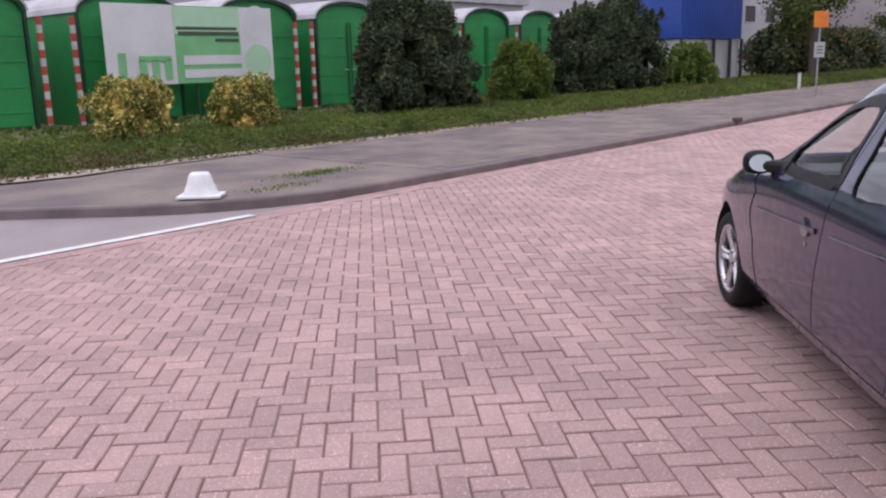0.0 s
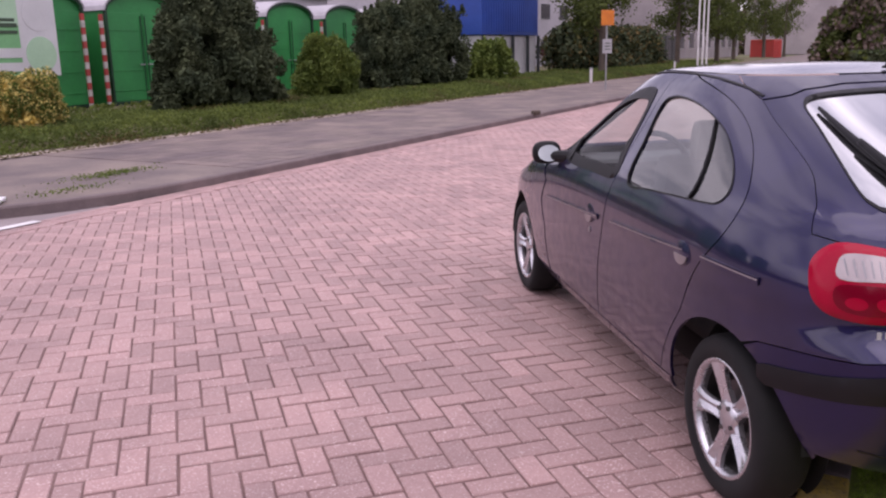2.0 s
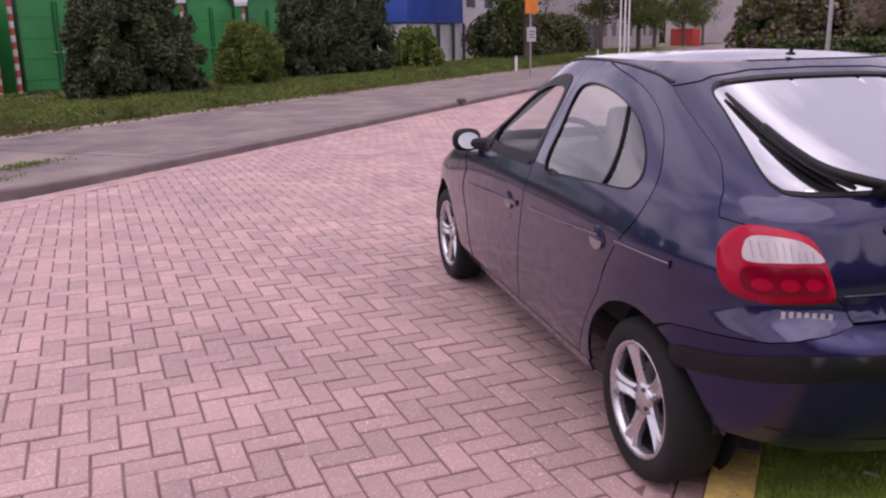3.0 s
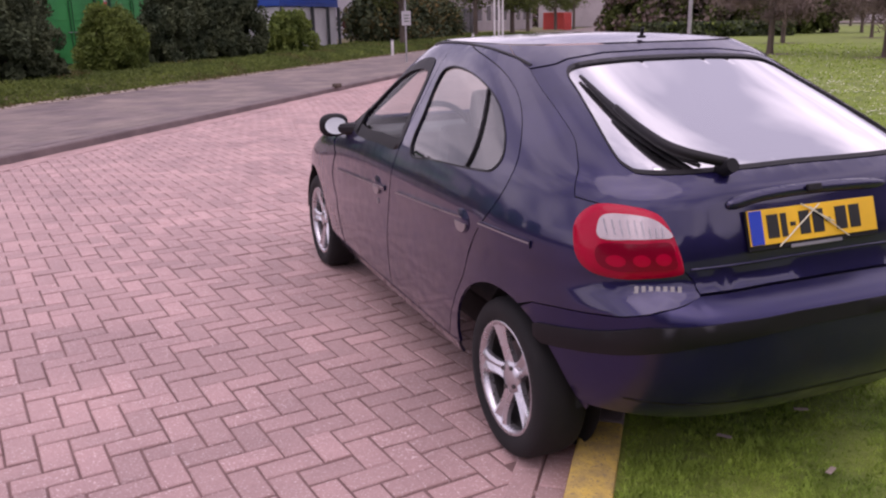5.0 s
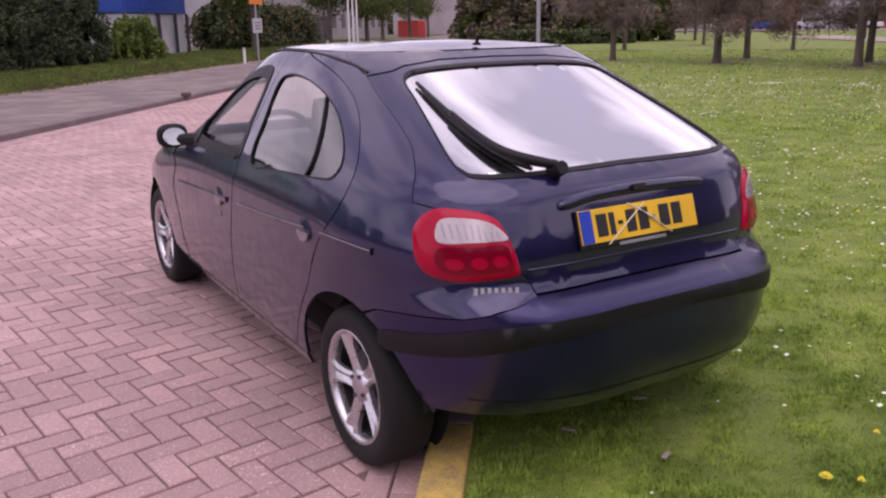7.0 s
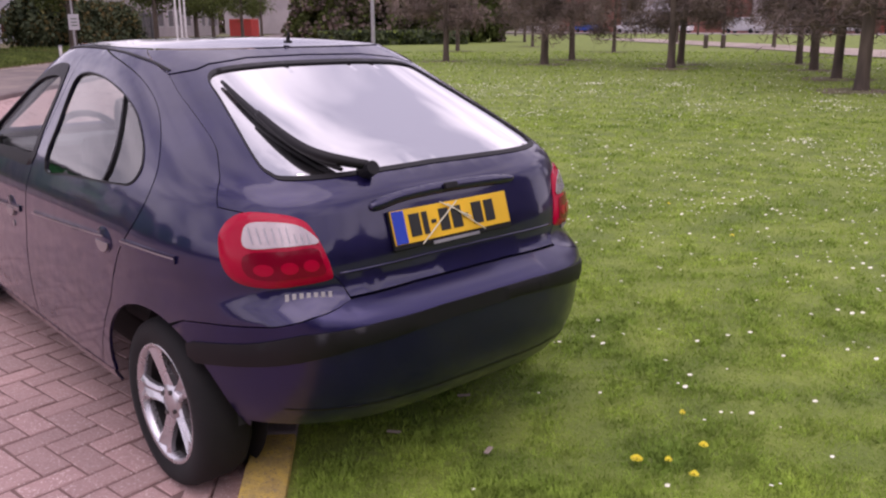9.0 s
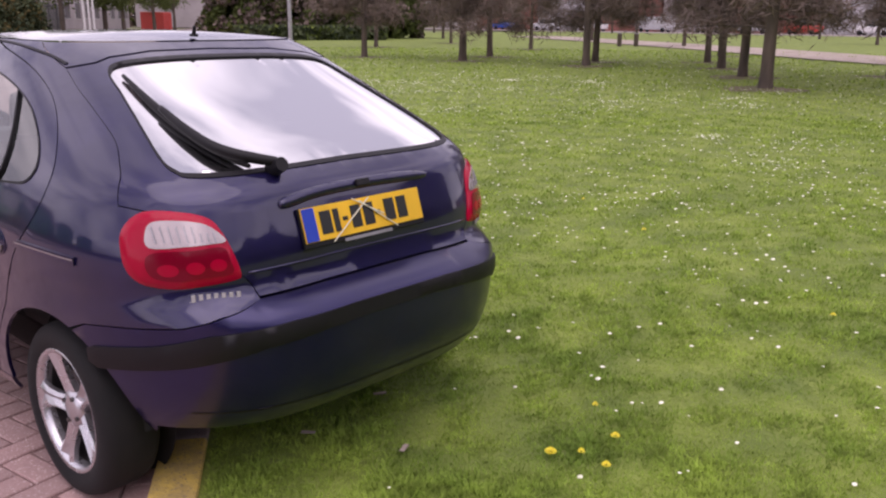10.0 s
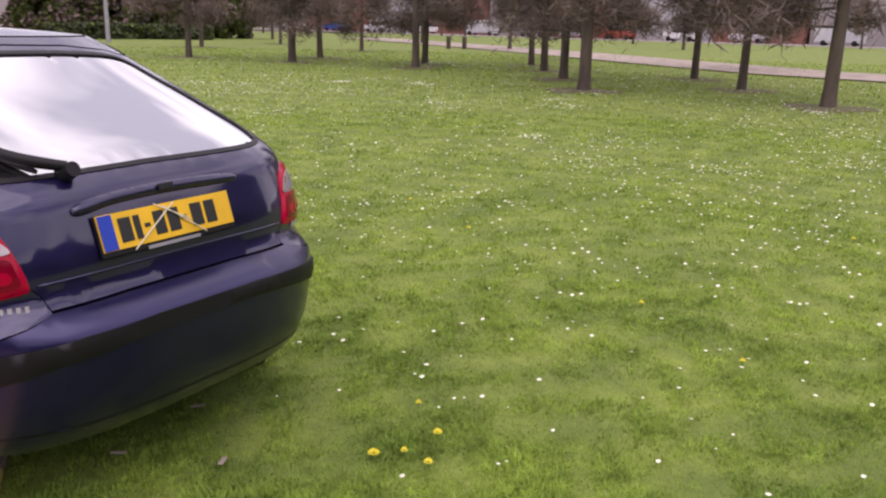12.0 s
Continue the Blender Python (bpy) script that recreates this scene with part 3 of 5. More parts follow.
def clump_points(r, count, radius, height, clumps, base=0.1, shell=0.55, taper=0.6):
    """Points of an uneven bush made of many small clumps."""
    out = []
    cl = []
    for _ in range(clumps):
        t = r.rand() ** 0.8
        ang = r.uniform(0, 2 * np.pi)
        rad = radius * (1 - taper * t ** 1.6) * (shell + (1 - shell) * r.rand())
        cl.append((rad * np.cos(ang), rad * np.sin(ang), base + t * (height - base), radius * r.uniform(0.14, 0.27)))
    per = count // clumps
    for cx, cy, cz, cr in cl:
        p = r.normal(size=(per, 3))
        p /= np.linalg.norm(p, axis=1)[:, None]
        p *= cr * (0.55 + 0.5 * r.rand(per, 1))
        p[:, 2] *= 1.35
        out.append(p + np.array([cx, cy, cz]))
    pts = np.concatenate(out)
    pts[:, 2] = np.maximum(pts[:, 2], 0.02)
    return pts


def lobed_shrub(label, at, lobes, leaf, mats, count, seed):
    """A wide, ragged conifer of several upright lobes (along, across, radius, height), with loose leaders on top."""
    r = np.random.RandomState(seed)
    th = thing("conifer_shrub", label, "shrub", at=Matrix.Translation(at) @ Matrix.Rotation(ROAD_TURN, 4, "Z"))
    total = sum(q[2] * q[3] for q in lobes)
    pts, core = [], []
    for a, b, rad, h in lobes:
        part("stem", rod_bm((a * 0.4, b * 0.4, -0.1), (a, b, h * 0.7), 0.05, 0.012, 7), BARK, th)
        share = rad * h / total
        pts.append(clump_points(r, int(count * share), rad, h, max(14, int(210 * share)), 0.05, 0.5, 0.62) + np.array([a, b, 0]))
        core.append(clump_points(r, int(7000 * share), rad * 0.8, h * 0.88, 16, 0.05, 0.2, 0.6) + np.array([a, b, 0]))
        for _ in range(9):
            x0, y0, z0 = a + r.normal(0, rad * 0.38), b + r.normal(0, rad * 0.3), h * r.uniform(0.72, 0.98)
            t = r.rand(int(count * share * 0.012))
            pts.append(np.stack([x0 + r.normal(0, 0.08, len(t)) * (1.1 - t), y0 + r.normal(0, 0.08, len(t)) * (1.1 - t), z0 + 0.42 * t], 1))
    part("crown", leaf_mesh("crown", np.concatenate(pts), leaf, mats, None, seed, length=2.6), None, th)
    part("inner_foliage", leaf_mesh("inner_foliage", np.concatenate(core), 0.17, mats, None, seed + 1), None, th)
    return th


def bush(name, label, at, radius, height, leaf, mats, clumps=90, count=16000, seed=1, taper=0.6, mix_share=0.0):
    r = np.random.RandomState(seed)
    th = thing(name, label, "shrub", at=Matrix.Translation(at))
    for k in range(5):
        a = k * 1.26
        part("stem", rod_bm((0, 0, -0.1), (radius * 0.4 * math.cos(a), radius * 0.4 * math.sin(a), height * 0.7), 0.04, 0.012, 7), BARK, th)
    core = clump_points(r, 5000, radius * 0.8, height * 0.92, 60, 0.05, 0.2, taper)
    pts = clump_points(r, count, radius, height, clumps, 0.1, 0.6, taper)
    pick = (r.rand(len(pts)) < mix_share).astype(int) if mix_share else None
    part("crown", leaf_mesh("crown", pts, leaf, mats, pick, seed, length=2.4 if leaf < 0.06 else 1.6), None, th)
    part("inner_foliage", leaf_mesh("inner_foliage", core, radius * 0.12, [mats[0]], None, seed + 1), None, th)
    return th


lobed_shrub("broad dark green conifer shrub beside the containers", rs(12.85, 14.9, 0.3), [(-1.35, -0.1, 0.95, 2.0), (-0.55, 0.2, 1.05, 2.75), (0.35, -0.1, 1.15, 2.45), (1.25, 0.1, 1.0, 1.9), (0.0, -0.7, 1.0, 1.5)], 0.042, [CONIFER], 80000, 3)
lobed_shrub("broad dark green conifer shrub behind the verge", rs(22.0, 15.6, 0.3), [(-0.9, 0.0, 1.0, 2.35), (0.2, 0.2, 1.1, 2.8), (1.1, -0.1, 0.95, 2.3)], 0.052, [CONIFER], 40000, 4)
lobed_shrub("tall dark green conifer shrub behind the verge", rs(24.8, 15.6, 0.3), [(-1.1, 0.0, 1.1, 2.9), (0.1, 0.2, 1.3, 3.4), (1.3, 0.0, 1.1, 2.6)], 0.052, [CONIFER], 42000, 5)
bush("leafy_shrub", "light green leafy shrub growing on the verge", rs(16.9, 14.6, 0.3), 1.0, 1.55, 0.042, [SHRUB], 80, 26000, 6, 0.55)
bush("leafy_shrub", "small light green shrub by the white panel", rs(30.0, 15.5, 0.3), 1.2, 1.5, 0.09, [SHRUB], 50, 5000, 7, 0.5)
bush("flowering_shrub", "yellow blossoming shrub in front of the banner", rs(4.6, 14.2, 0.3), 0.78, 0.98, 0.026, [FLOWER, SHRUB], 46, 15000, 8, 0.35, 0.62)
bush("flowering_shrub", "yellow blossoming shrub below the banner", rs(7.0, 14.2, 0.3), 0.72, 0.92, 0.026, [FLOWER, SHRUB], 46, 15000, 9, 0.35, 0.62)
for k, (s, n, rad, h) in enumerate(((47, 17.5, 2.6, 2.6), (52, 17.0, 2.4, 2.3), (57, 17, 2.4, 2.4))):
    bush("dark_shrub", "dark brownish green shrub before the fence", rs(s, n, 0.2), rad, h, 0.16, [CONIFER, IVY_RED], 60, 7000, 20 + k, 0.45, 0.3)

# verge of ground cover
vr = np.random.RandomState(2)


def verge_z(n, s=0.0):
    return 0.12 + 0.20 * min(max((n - VERGE) / 0.7, 0), 1) ** 0.7 + 0.06 * noise.noise((s * 0.8, n * 0.8, 0.0))


verge = new("verge_bed", strip_mesh("verge_bed", [[rs(s, n, verge_z(n, s) - 0.05) for n in (VERGE + 0.08, 12.3, 12.7, 13.2, 14, 15, 16.5, 18, 21, 26)] for s in frange(-14, 95, 109)], SOIL, smooth=True))
tagged(verge, "planted verge soil under ground cover", "planting bed", kind="structure")
edge_strip = new("verge_edge", strip_mesh("verge_edge", [[rs(s, VERGE - 0.42 + 0.22 * noise.noise((s * 0.7, 0, 0)) + 0.08 * noise.noise((s * 3.1, 0, 0)), KERB_H + 0.031), rs(s, VERGE + 0.15, KERB_H + 0.036)] for s in frange(-14, 60, 220)], SAND))
tagged(edge_strip, "sandy litter along the footpath edge", "sand", kind="structure")
k = 260000
vs, vn = vr.uniform(-13, 60, k) ** 1.0, VERGE - 0.05 + 3.6 * vr.rand(k) ** 1.6
vz = np.array([verge_z(b, a) for a, b in zip(vs, vn)]) + vr.uniform(-0.08, 0.14, k) * np.clip((vn - VERGE + 0.15) / 0.5, 0.2, 1)
vp = np.stack([vs * DIR[0] + vn * NOR[0], vs * DIR[1] + vn * NOR[1], vz], 1)
tone = np.array([1 if noise.noise((a * 0.5, b * 0.9, 7.0)) + vr.uniform(-0.25, 0.25) > 0.42 else 0 for a, b in zip(vs, vn)])
tagged(new("ground_cover", leaf_mesh("ground_cover", vp, 0.026, [IVY, IVY_RED], tone, 3, flat=0.2, length=2.4)), "dense low green ground cover with reddish patches", "ground cover", kind="stuff")
k = 12000
ls, ln_ = vr.uniform(-13, 55, k), VERGE - 0.38 + 0.75 * vr.rand(k) ** 1.3
lz = np.array([max(verge_z(b, a) - 0.03, KERB_H + 0.042) if b > VERGE + 0.1 else KERB_H + 0.042 for a, b in zip(ls, ln_)])
tagged(new("leaf_litter", leaf_mesh("leaf_litter", np.stack([ls * DIR[0] + ln_ * NOR[0], ls * DIR[1] + ln_ * NOR[1], lz], 1), 0.028, [IVY_RED, SOIL], (vr.rand(k) < 0.5).astype(int), 12, flat=0.85)), "brown leaf litter along the footpath edge", "leaf litter", kind="stuff")
k = 14000
gs, gn = vr.uniform(-13, 75, k), 12.3 + 6.5 * vr.rand(k)
gz = np.array([verge_z(b, a) for a, b in zip(gs, gn)]) + 0.04
tagged(new("rough_grass", leaf_mesh("rough_grass", np.stack([gs * DIR[0] + gn * NOR[0], gs * DIR[1] + gn * NOR[1], gz], 1), 0.075, [IVY], None, 4, length=2.5)), "longer green grass on the verge", "grass", kind="stuff")
wp = []
for _ in range(1100):
    c = ((3.0, 8.15), (3.9, 8.8), (4.3, 8.85), (4.1, 8.75))[vr.randint(4)]
    s, n = c[0] + vr.normal(0, 0.28), c[1] + vr.normal(0, 0.12)
    wp.append(rs(s, n, KERB_H + 0.03))
tagged(new("weeds", leaf_mesh("weeds", wp, 0.016, [SHRUB], None, 5, flat=0.3)), "low green weeds growing between the footpath tiles", "weed", kind="stuff")


def tree(label, at, height, trunk, seed, crown_mats, leaf=0.10, bare=True, low=1.5, spread=2.2, count=2600):
    r = np.random.RandomState(seed)
    th = thing("tree", label, "tree", "park trees" if bare else "street trees", at=Matrix.Translation(at))
    bm = bmesh.new()
    lean = (r.uniform(-0.02, 0.02), r.uniform(-0.02, 0.02))
    zs = [-0.1, 0.08, 0.35, 1.0, 2.0, 3.5, 5.5, height]
    rr = [trunk * 0.78, trunk * 0.62, trunk * 0.53, trunk * 0.5, trunk * 0.46, trunk * 0.37, trunk * 0.22, 0.02]
    rings = []
    for z, q in zip(zs, rr):
        rings.append([bm.verts.new((z * lean[0] + q * math.cos(t) * (1 + 0.08 * math.sin(3 * t + seed)), z * lean[1] + q * math.sin(t), z)) for t in (2 * math.pi * i / 10 for i in range(10))])
    for a, b in zip(rings, rings[1:]):
        for i in range(10):
            bm.faces.new((a[i], a[(i + 1) % 10], b[(i + 1) % 10], b[i]))
    part("trunk", bm, BARK, th, smooth=True)
    pts = []
    bm = bmesh.new()
    for i in range(26 if bare else 18):
        z0 = low + (height * 0.9 - low) * (i / 25 if bare else i / 17) ** 1.1
        a = r.uniform(0, 2 * math.pi)
        ln = spread * r.uniform(0.6, 1.1) * (1 - 0.55 * z0 / height)
        rise = r.uniform(-0.12, 0.35) if bare else r.uniform(0.2, 0.7)
        p0 = Vector((z0 * lean[0], z0 * lean[1], z0))
        p1 = p0 + Vector((math.cos(a), math.sin(a), rise)) * ln * 0.5
        p2 = p1 + Vector((math.cos(a + r.uniform(-0.4, 0.4)), math.sin(a + r.uniform(-0.4, 0.4)), rise - 0.1)) * ln * 0.5
        rod_bm(p0, p1, trunk * 0.11, trunk * 0.07, 6, bm)
        rod_bm(p1, p2, trunk * 0.07, trunk * 0.025, 5, bm)
        for _ in range(5):
            t = r.uniform(0.2, 1)
            q = (p0.lerp(p1, t * 2) if t < 0.5 else p1.lerp(p2, t * 2 - 1))
            e = q + Vector((r.uniform(-1, 1), r.uniform(-1, 1), r.uniform(-0.4, 0.6))) * 0.5 * spread / 2
            rod_bm(q, e, trunk * 0.03, trunk * 0.012, 4, bm)
            for _ in range(count // 130 if bare else count // 90):
                w = q.lerp(e, r.rand()) + Vector(r.normal(0, 0.16 if bare else 0.32, 3))
                pts.append(w)
    part("branchwork", bm, BARK, th)
    part("crown", leaf_mesh("crown", [tuple(p) for p in pts], leaf, crown_mats, None, seed, length=16.0 if bare else 1.5), None, th)
    return th


PARK = [(20.5, 22.4, .34), (21.2, 18.0, .42), (24.6, 19.6, .36), (21.5, 13.0, .38), (24.3, 14.5, .36), (20.1, 7.2, .36), (16.6, 5.1, .42), (23.7, 9.5, .36),
        (27.0, 11.6, .36), (23.5, 4.6, .34), (19.9, 2.4, .34), (16.2, -0.1, .44), (29, 31, .34), (33, 24, .3), (38, 34, .3), (33, 14, .34), (31, 5, .36), (27, -4, .36)]
for k, (x, y, d) in enumerate(PARK):
    s, n = x * DIR[0] + y * DIR[1], x * NOR[0] + y * NOR[1]
    z = lawn_z(s, n) if n > -43 else -0.1
    if k < 8:
        tree("young park tree with bare drooping low branches on the lawn", (x, y, z), 8.0, d * 0.62, 40 + k, [TWIG], 0.022, True, 1.3, 2.6, 13000)
    else:
        slender = tree("slender bare park tree standing on the lawn", (x, y, z), 8.0, d * 0.58, 40 + k, [TWIG], 0.027, True, 1.5, 2.6, 8500)
    patch = new("bare_soil", mesh_from("bare_soil", [(x, y, z + 0.03)] + [(x + (0.9 + 0.3 * math.sin(3 * t + k)) * math.cos(t), y + 0.9 * math.sin(t), z + 0.004) for t in (i * math.pi / 10 for i in range(20))],
                [(0, 1 + i, 1 + (i + 1) % 20) for i in range(20)], SOIL))
    tagged(patch, "bare brown soil patch round a tree trunk", "soil", kind="structure")
for k, (x, y) in enumerate(((45, 22), (52, 33), (60, 16), (70, 40), (80, 27), (88, 54), (90, 8), (64, 56), (94, 74), (55, -4), (76, -12), (48, 44), (70, 66), (92, 92))):
    copy_thing(slender, Matrix.Translation((x, y, 0.03)) @ Matrix.Rotation(k * 1.7, 4, "Z"))
for k, (s, n, h) in enumerate(((40, 13.8, 7), (62, 15.0, 8), (66, 12.9, 8), (80, 14, 9), (92, 13, 9), (70, -4, 9), (84, -6, 9), (100, -5, 9), (118, 14, 10), (125, -3, 10))):
    tree("street tree with sparse fresh green leaves", rs(s, n, 0.05), h, 0.36, 80 + k, [SPRING], 0.12, False, 2.0, 3.2, 8500)


# unseen leafy belt behind the camera, added to darken the car's low reflections
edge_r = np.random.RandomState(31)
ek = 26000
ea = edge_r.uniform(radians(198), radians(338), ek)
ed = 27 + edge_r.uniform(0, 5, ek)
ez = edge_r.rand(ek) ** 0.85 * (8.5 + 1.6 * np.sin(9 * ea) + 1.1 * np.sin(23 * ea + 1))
tagged(new("wooded_edge", leaf_mesh("wooded_edge", np.stack([-1.9 + ed * np.cos(ea), -2.5 + ed * np.sin(ea), ez], 1), 0.55, [SPRING, TWIG, CONIFER], edge_r.randint(0, 3, ek), 32)), "unseen leafy belt added to darken low reflections on the car", "woods", kind="stuff")


# ---- beyond the verge ----
CONT_N, CONT_W = 19.5, 2.65


def container(s0, label, arched=True):
    th = thing("storage_container", label, "container", "green storage containers", at=Matrix.Translation(rs(s0, CONT_N, 0.22)) @ Matrix.Rotation(ROAD_TURN, 4, "Z"))
    w, side_h, rise, depth = CONT_W, 2.62, 0.52, 5.5
    arc = [(w / 2 + w / 2 * math.cos(t), side_h + rise * math.sin(t)) for t in (math.pi * i / 14 for i in range(15))]
    outline = [(w, 0), *arc, (0, 0)]

    def slab(pts, y0, y1, name, mat, inset=0.0):
        verts = [(x, y0, z) for x, z in pts] + [(x, y1, z) for x, z in pts]
        n = len(pts)
        faces = [tuple(range(n)), tuple(range(2 * n - 1, n - 1, -1))] + [(i, i + n, (i + 1) % n + n, (i + 1) % n) for i in range(n)]
        return part(name, mesh_from(name, verts, faces, mat), None, th)

    slab(outline, 0.06, depth, "body", GREEN)
    # arched roof sheet that stands proud of the front
    rim = [(w / 2 + (w / 2 + 0.05) * math.cos(t), side_h + (rise + 0.05) * math.sin(t)) for t in (math.pi * i / 14 for i in range(15))]
    verts = [(x, y, z) for y in (-0.06, depth) for x, z in rim] + [(x, y, z) for y in (-0.06, depth) for x, z in arc]
    f = [(i, i + 1, i + 16, i + 15) for i in range(14)] + [(i + 30, i + 45, i + 46, i + 31) for i in range(14)] + [(i, i + 30, i + 31, i + 1) for i in range(14)]
    part("roof_sheet", mesh_from("roof_sheet", verts, f, ROOF_GREY), None, th, "pale grey arched roof sheet")
    rimd = [(w / 2 + (w / 2 - 0.07) * math.cos(t), side_h - 0.02 + (rise - 0.07) * math.sin(t)) for t in (math.pi * i / 14 for i in range(15))]
    verts = [(x, -0.04, z) for x, z in arc] + [(x, -0.04, z) for x, z in rimd]
    part("front_arch", mesh_from("front_arch", verts, [(i, i + 15, i + 16, i + 1) for i in range(14)], GREEN_DARK), None, th, "dark green rim")
    for sx in (0.035, w - 0.035):
        part("corner_post", box_bm(0.07, 0.10, side_h, (sx, 0.0, side_h / 2), 0.01), GREEN_DARK, th)
    part("sill_beam", box_bm(w - 0.14, 0.09, 0.14, (w / 2, 0.0, 0.07), 0.01), GREEN_DARK, th)
    for k in range(2):
        leaf = part("door", box_bm(w / 2 - 0.10, 0.045, side_h - 0.20, (w / 2 + (k - 0.5) * (w / 2 - 0.07), 0.035, side_h / 2 + 0.05), 0.008), GREEN, th)
        for z in (0.45, 1.0, 1.55, 2.1):
            part("door_rib", box_bm(w / 2 - 0.2, 0.018, 0.03, (w / 2 + (k - 0.5) * (w / 2 - 0.07), 0.008, z), 0.004), GREEN, leaf)
        part("lock_rod", rod_bm((w / 2 + (k - 0.5) * 0.16, -0.01, 0.15), (w / 2 + (k - 0.5) * 0.16, -0.01, side_h - 0.12), 0.014, seg=8), GREEN_DARK, leaf)
        part("handle", box_bm(0.20, 0.03, 0.03, (w / 2 + (k - 0.5) * 0.30, -0.02, 1.15), 0.006), STEEL, leaf)
    return th


for s0 in (-4.2, -0.75, 2.75, 6.5, 10.3, 13.65, 17.05, 20.45, 23.85, 27.4, 30.65):
    container(s0, "green steel storage container with arched roof and double doors")


def striped_post(s, n=CONT_N - 0.22, h=2.5):
    th = thing("striped_post", "red and white striped corner strip by a container", "post", "striped posts", at=Matrix.Translation(rs(s, n, 0.22)) @ Matrix.Rotation(ROAD_TURN, 4, "Z"))
    k = 14
    for i in range(k):
        part("band", box_bm(0.11, 0.06, h / k - 0.004, (0, 0, h / k * (i + 0.5)), 0.004), STRIPE_RED if i % 2 else STRIPE_WHITE, th)
    part("foot", box_bm(0.34, 0.2, 0.10, (0.05, 0, 0.05), 0.02), TRIM_BLACK, th)


for s in (5.55, 6.3, 12.72, 13.32, 23.35, 26.65, 20.0):
    striped_post(s)

banner = thing("banner", "white and green printed advertising banner on posts", "banner", at=Matrix.Translation(rs(6.75, 18.8, 0.25)) @ Matrix.Rotation(ROAD_TURN, 4, "Z"))
BW, BZ, BH = 4.75, 0.92, 1.85
part("cloth", box_bm(BW, 0.03, BH, (BW / 2, 0, BZ + BH / 2), 0.006), BANNER_WHITE, banner)
part("green_field", box_bm(BW * 0.40, 0.012, BH - 0.02, (BW * 0.58, -0.021, BZ + BH / 2), 0.002), BANNER_GREEN, banner, "green printed field")
part("pale_field", box_bm(BW * 0.40, 0.010, BH * 0.34, (BW * 0.58, -0.030, BZ + BH * 0.81), 0.002), BANNER_PALE, banner, "pale green printed field")
for k, (cx, cz) in enumerate(((0.90, 0.80), (0.90, 0.28))):
    bm = bmesh.new()
    bmesh.ops.create_cone(bm, cap_ends=True, segments=40, radius1=0.42, radius2=0.42, depth=0.008, matrix=Matrix.Translation((BW * cx - 0.02, -0.019, BZ + BH * cz)) @ Matrix.Rotation(math.pi / 2, 4, "X"))
    part("printed_disc", bm, BANNER_PALE if k else BANNER_WHITE, banner)
for k, (x0, x1, z0, z1, m) in enumerate(((0.39, 0.76, 0.69, 0.73, PRINT_DARK), (0.40, 0.77, 0.62, 0.67, PRINT_DARK), (0.62, 0.77, 0.54, 0.58, PRINT_DARK), (0.42, 0.78, 0.24, 0.36, BANNER_WHITE), (0.42, 0.78, 0.07, 0.18, BANNER_WHITE),
                                         (0.06, 0.10, 0.06, 0.40, BANNER_GREEN), (0.17, 0.21, 0.06, 0.32, BANNER_GREEN), (0.24, 0.28, 0.06, 0.32, BANNER_GREEN), (0.31, 0.35, 0.06, 0.32, BANNER_GREEN), (0.17, 0.35, 0.29, 0.36, BANNER_GREEN))):
    part("print_bar", box_bm((x1 - x0) * BW, 0.006, (z1 - z0) * BH, ((x0 + x1) / 2 * BW, -0.039, BZ + (z0 + z1) / 2 * BH), 0.001), m, banner)
for x in (0.15, BW / 2, BW - 0.15):
    part("post", box_bm(0.07, 0.07, BZ + BH, (x, 0.06, (BZ + BH) / 2), 0.008), GREEN_DARK, banner)


def building(name, label, s, n, length, depth, height, wall_mat, rows, cols, turn=None, at=None, roof=0.4, pitched=False):
    m = Matrix.Translation(at if at else rs(s, n, 0)) @ Matrix.Rotation(ROAD_TURN if turn is None else turn, 4, "Z")
    th = thing(name, label, "building", at=m)
    part("wall", box_bm(length, depth, height, (length / 2, depth / 2, height / 2)), wall_mat, th)
    if pitched:
        v = [(-0.3, -0.4, height), (length + 0.3, -0.4, height), (length + 0.3, depth + 0.4, height), (-0.3, depth + 0.4, height), (-0.3, depth / 2, height + 3), (length + 0.3, depth / 2, height + 3)]
        part("roof", mesh_from("roof", v, [(0, 1, 5, 4), (2, 3, 4, 5), (0, 4, 3), (1, 2, 5), (0, 3, 2, 1)], ROOF_DARK), None, th)
    else:
        part("roof", box_bm(length + 0.5, depth + 0.5, roof, (length / 2, depth / 2, height + roof / 2), 0.03), ROOF_GREY, th)
    for i in range(rows):
        for j in range(cols):
            ww, wh = length / cols * 0.5, height / rows * 0.45
            cx, cz = length * (j + 0.5) / cols, height * (i + 0.55) / rows
            win = part("window", box_bm(ww, 0.06, wh, (cx, -0.005, cz), 0.01), PANEL_WHITE, th)
            part("pane", box_bm(ww - 0.14, 0.03, wh - 0.14, (cx, -0.035, cz)), WINDOW_DARK, win)
    return th


building("long_shed", "long pale grey industrial shed behind the containers", 5, 30, 34, 12, 4.6, WALL_GREY, 1, 6)
building("office_building", "pale grey office building with dark windows", 46, 27, 40, 14, 9.0, WALL_GREY, 3, 9)
building("works_hall", "pale works hall along the street", 92, 22, 40, 14, 8.0, WALL_PALE, 2, 8)
building("end_building", "pale building at the end of the street", 150, -10, 44, 12, 11.0, WALL_PALE, 3, 9, turn=ROAD_TURN + math.pi / 2 - 0.1, at=rs(152, -22, 0))

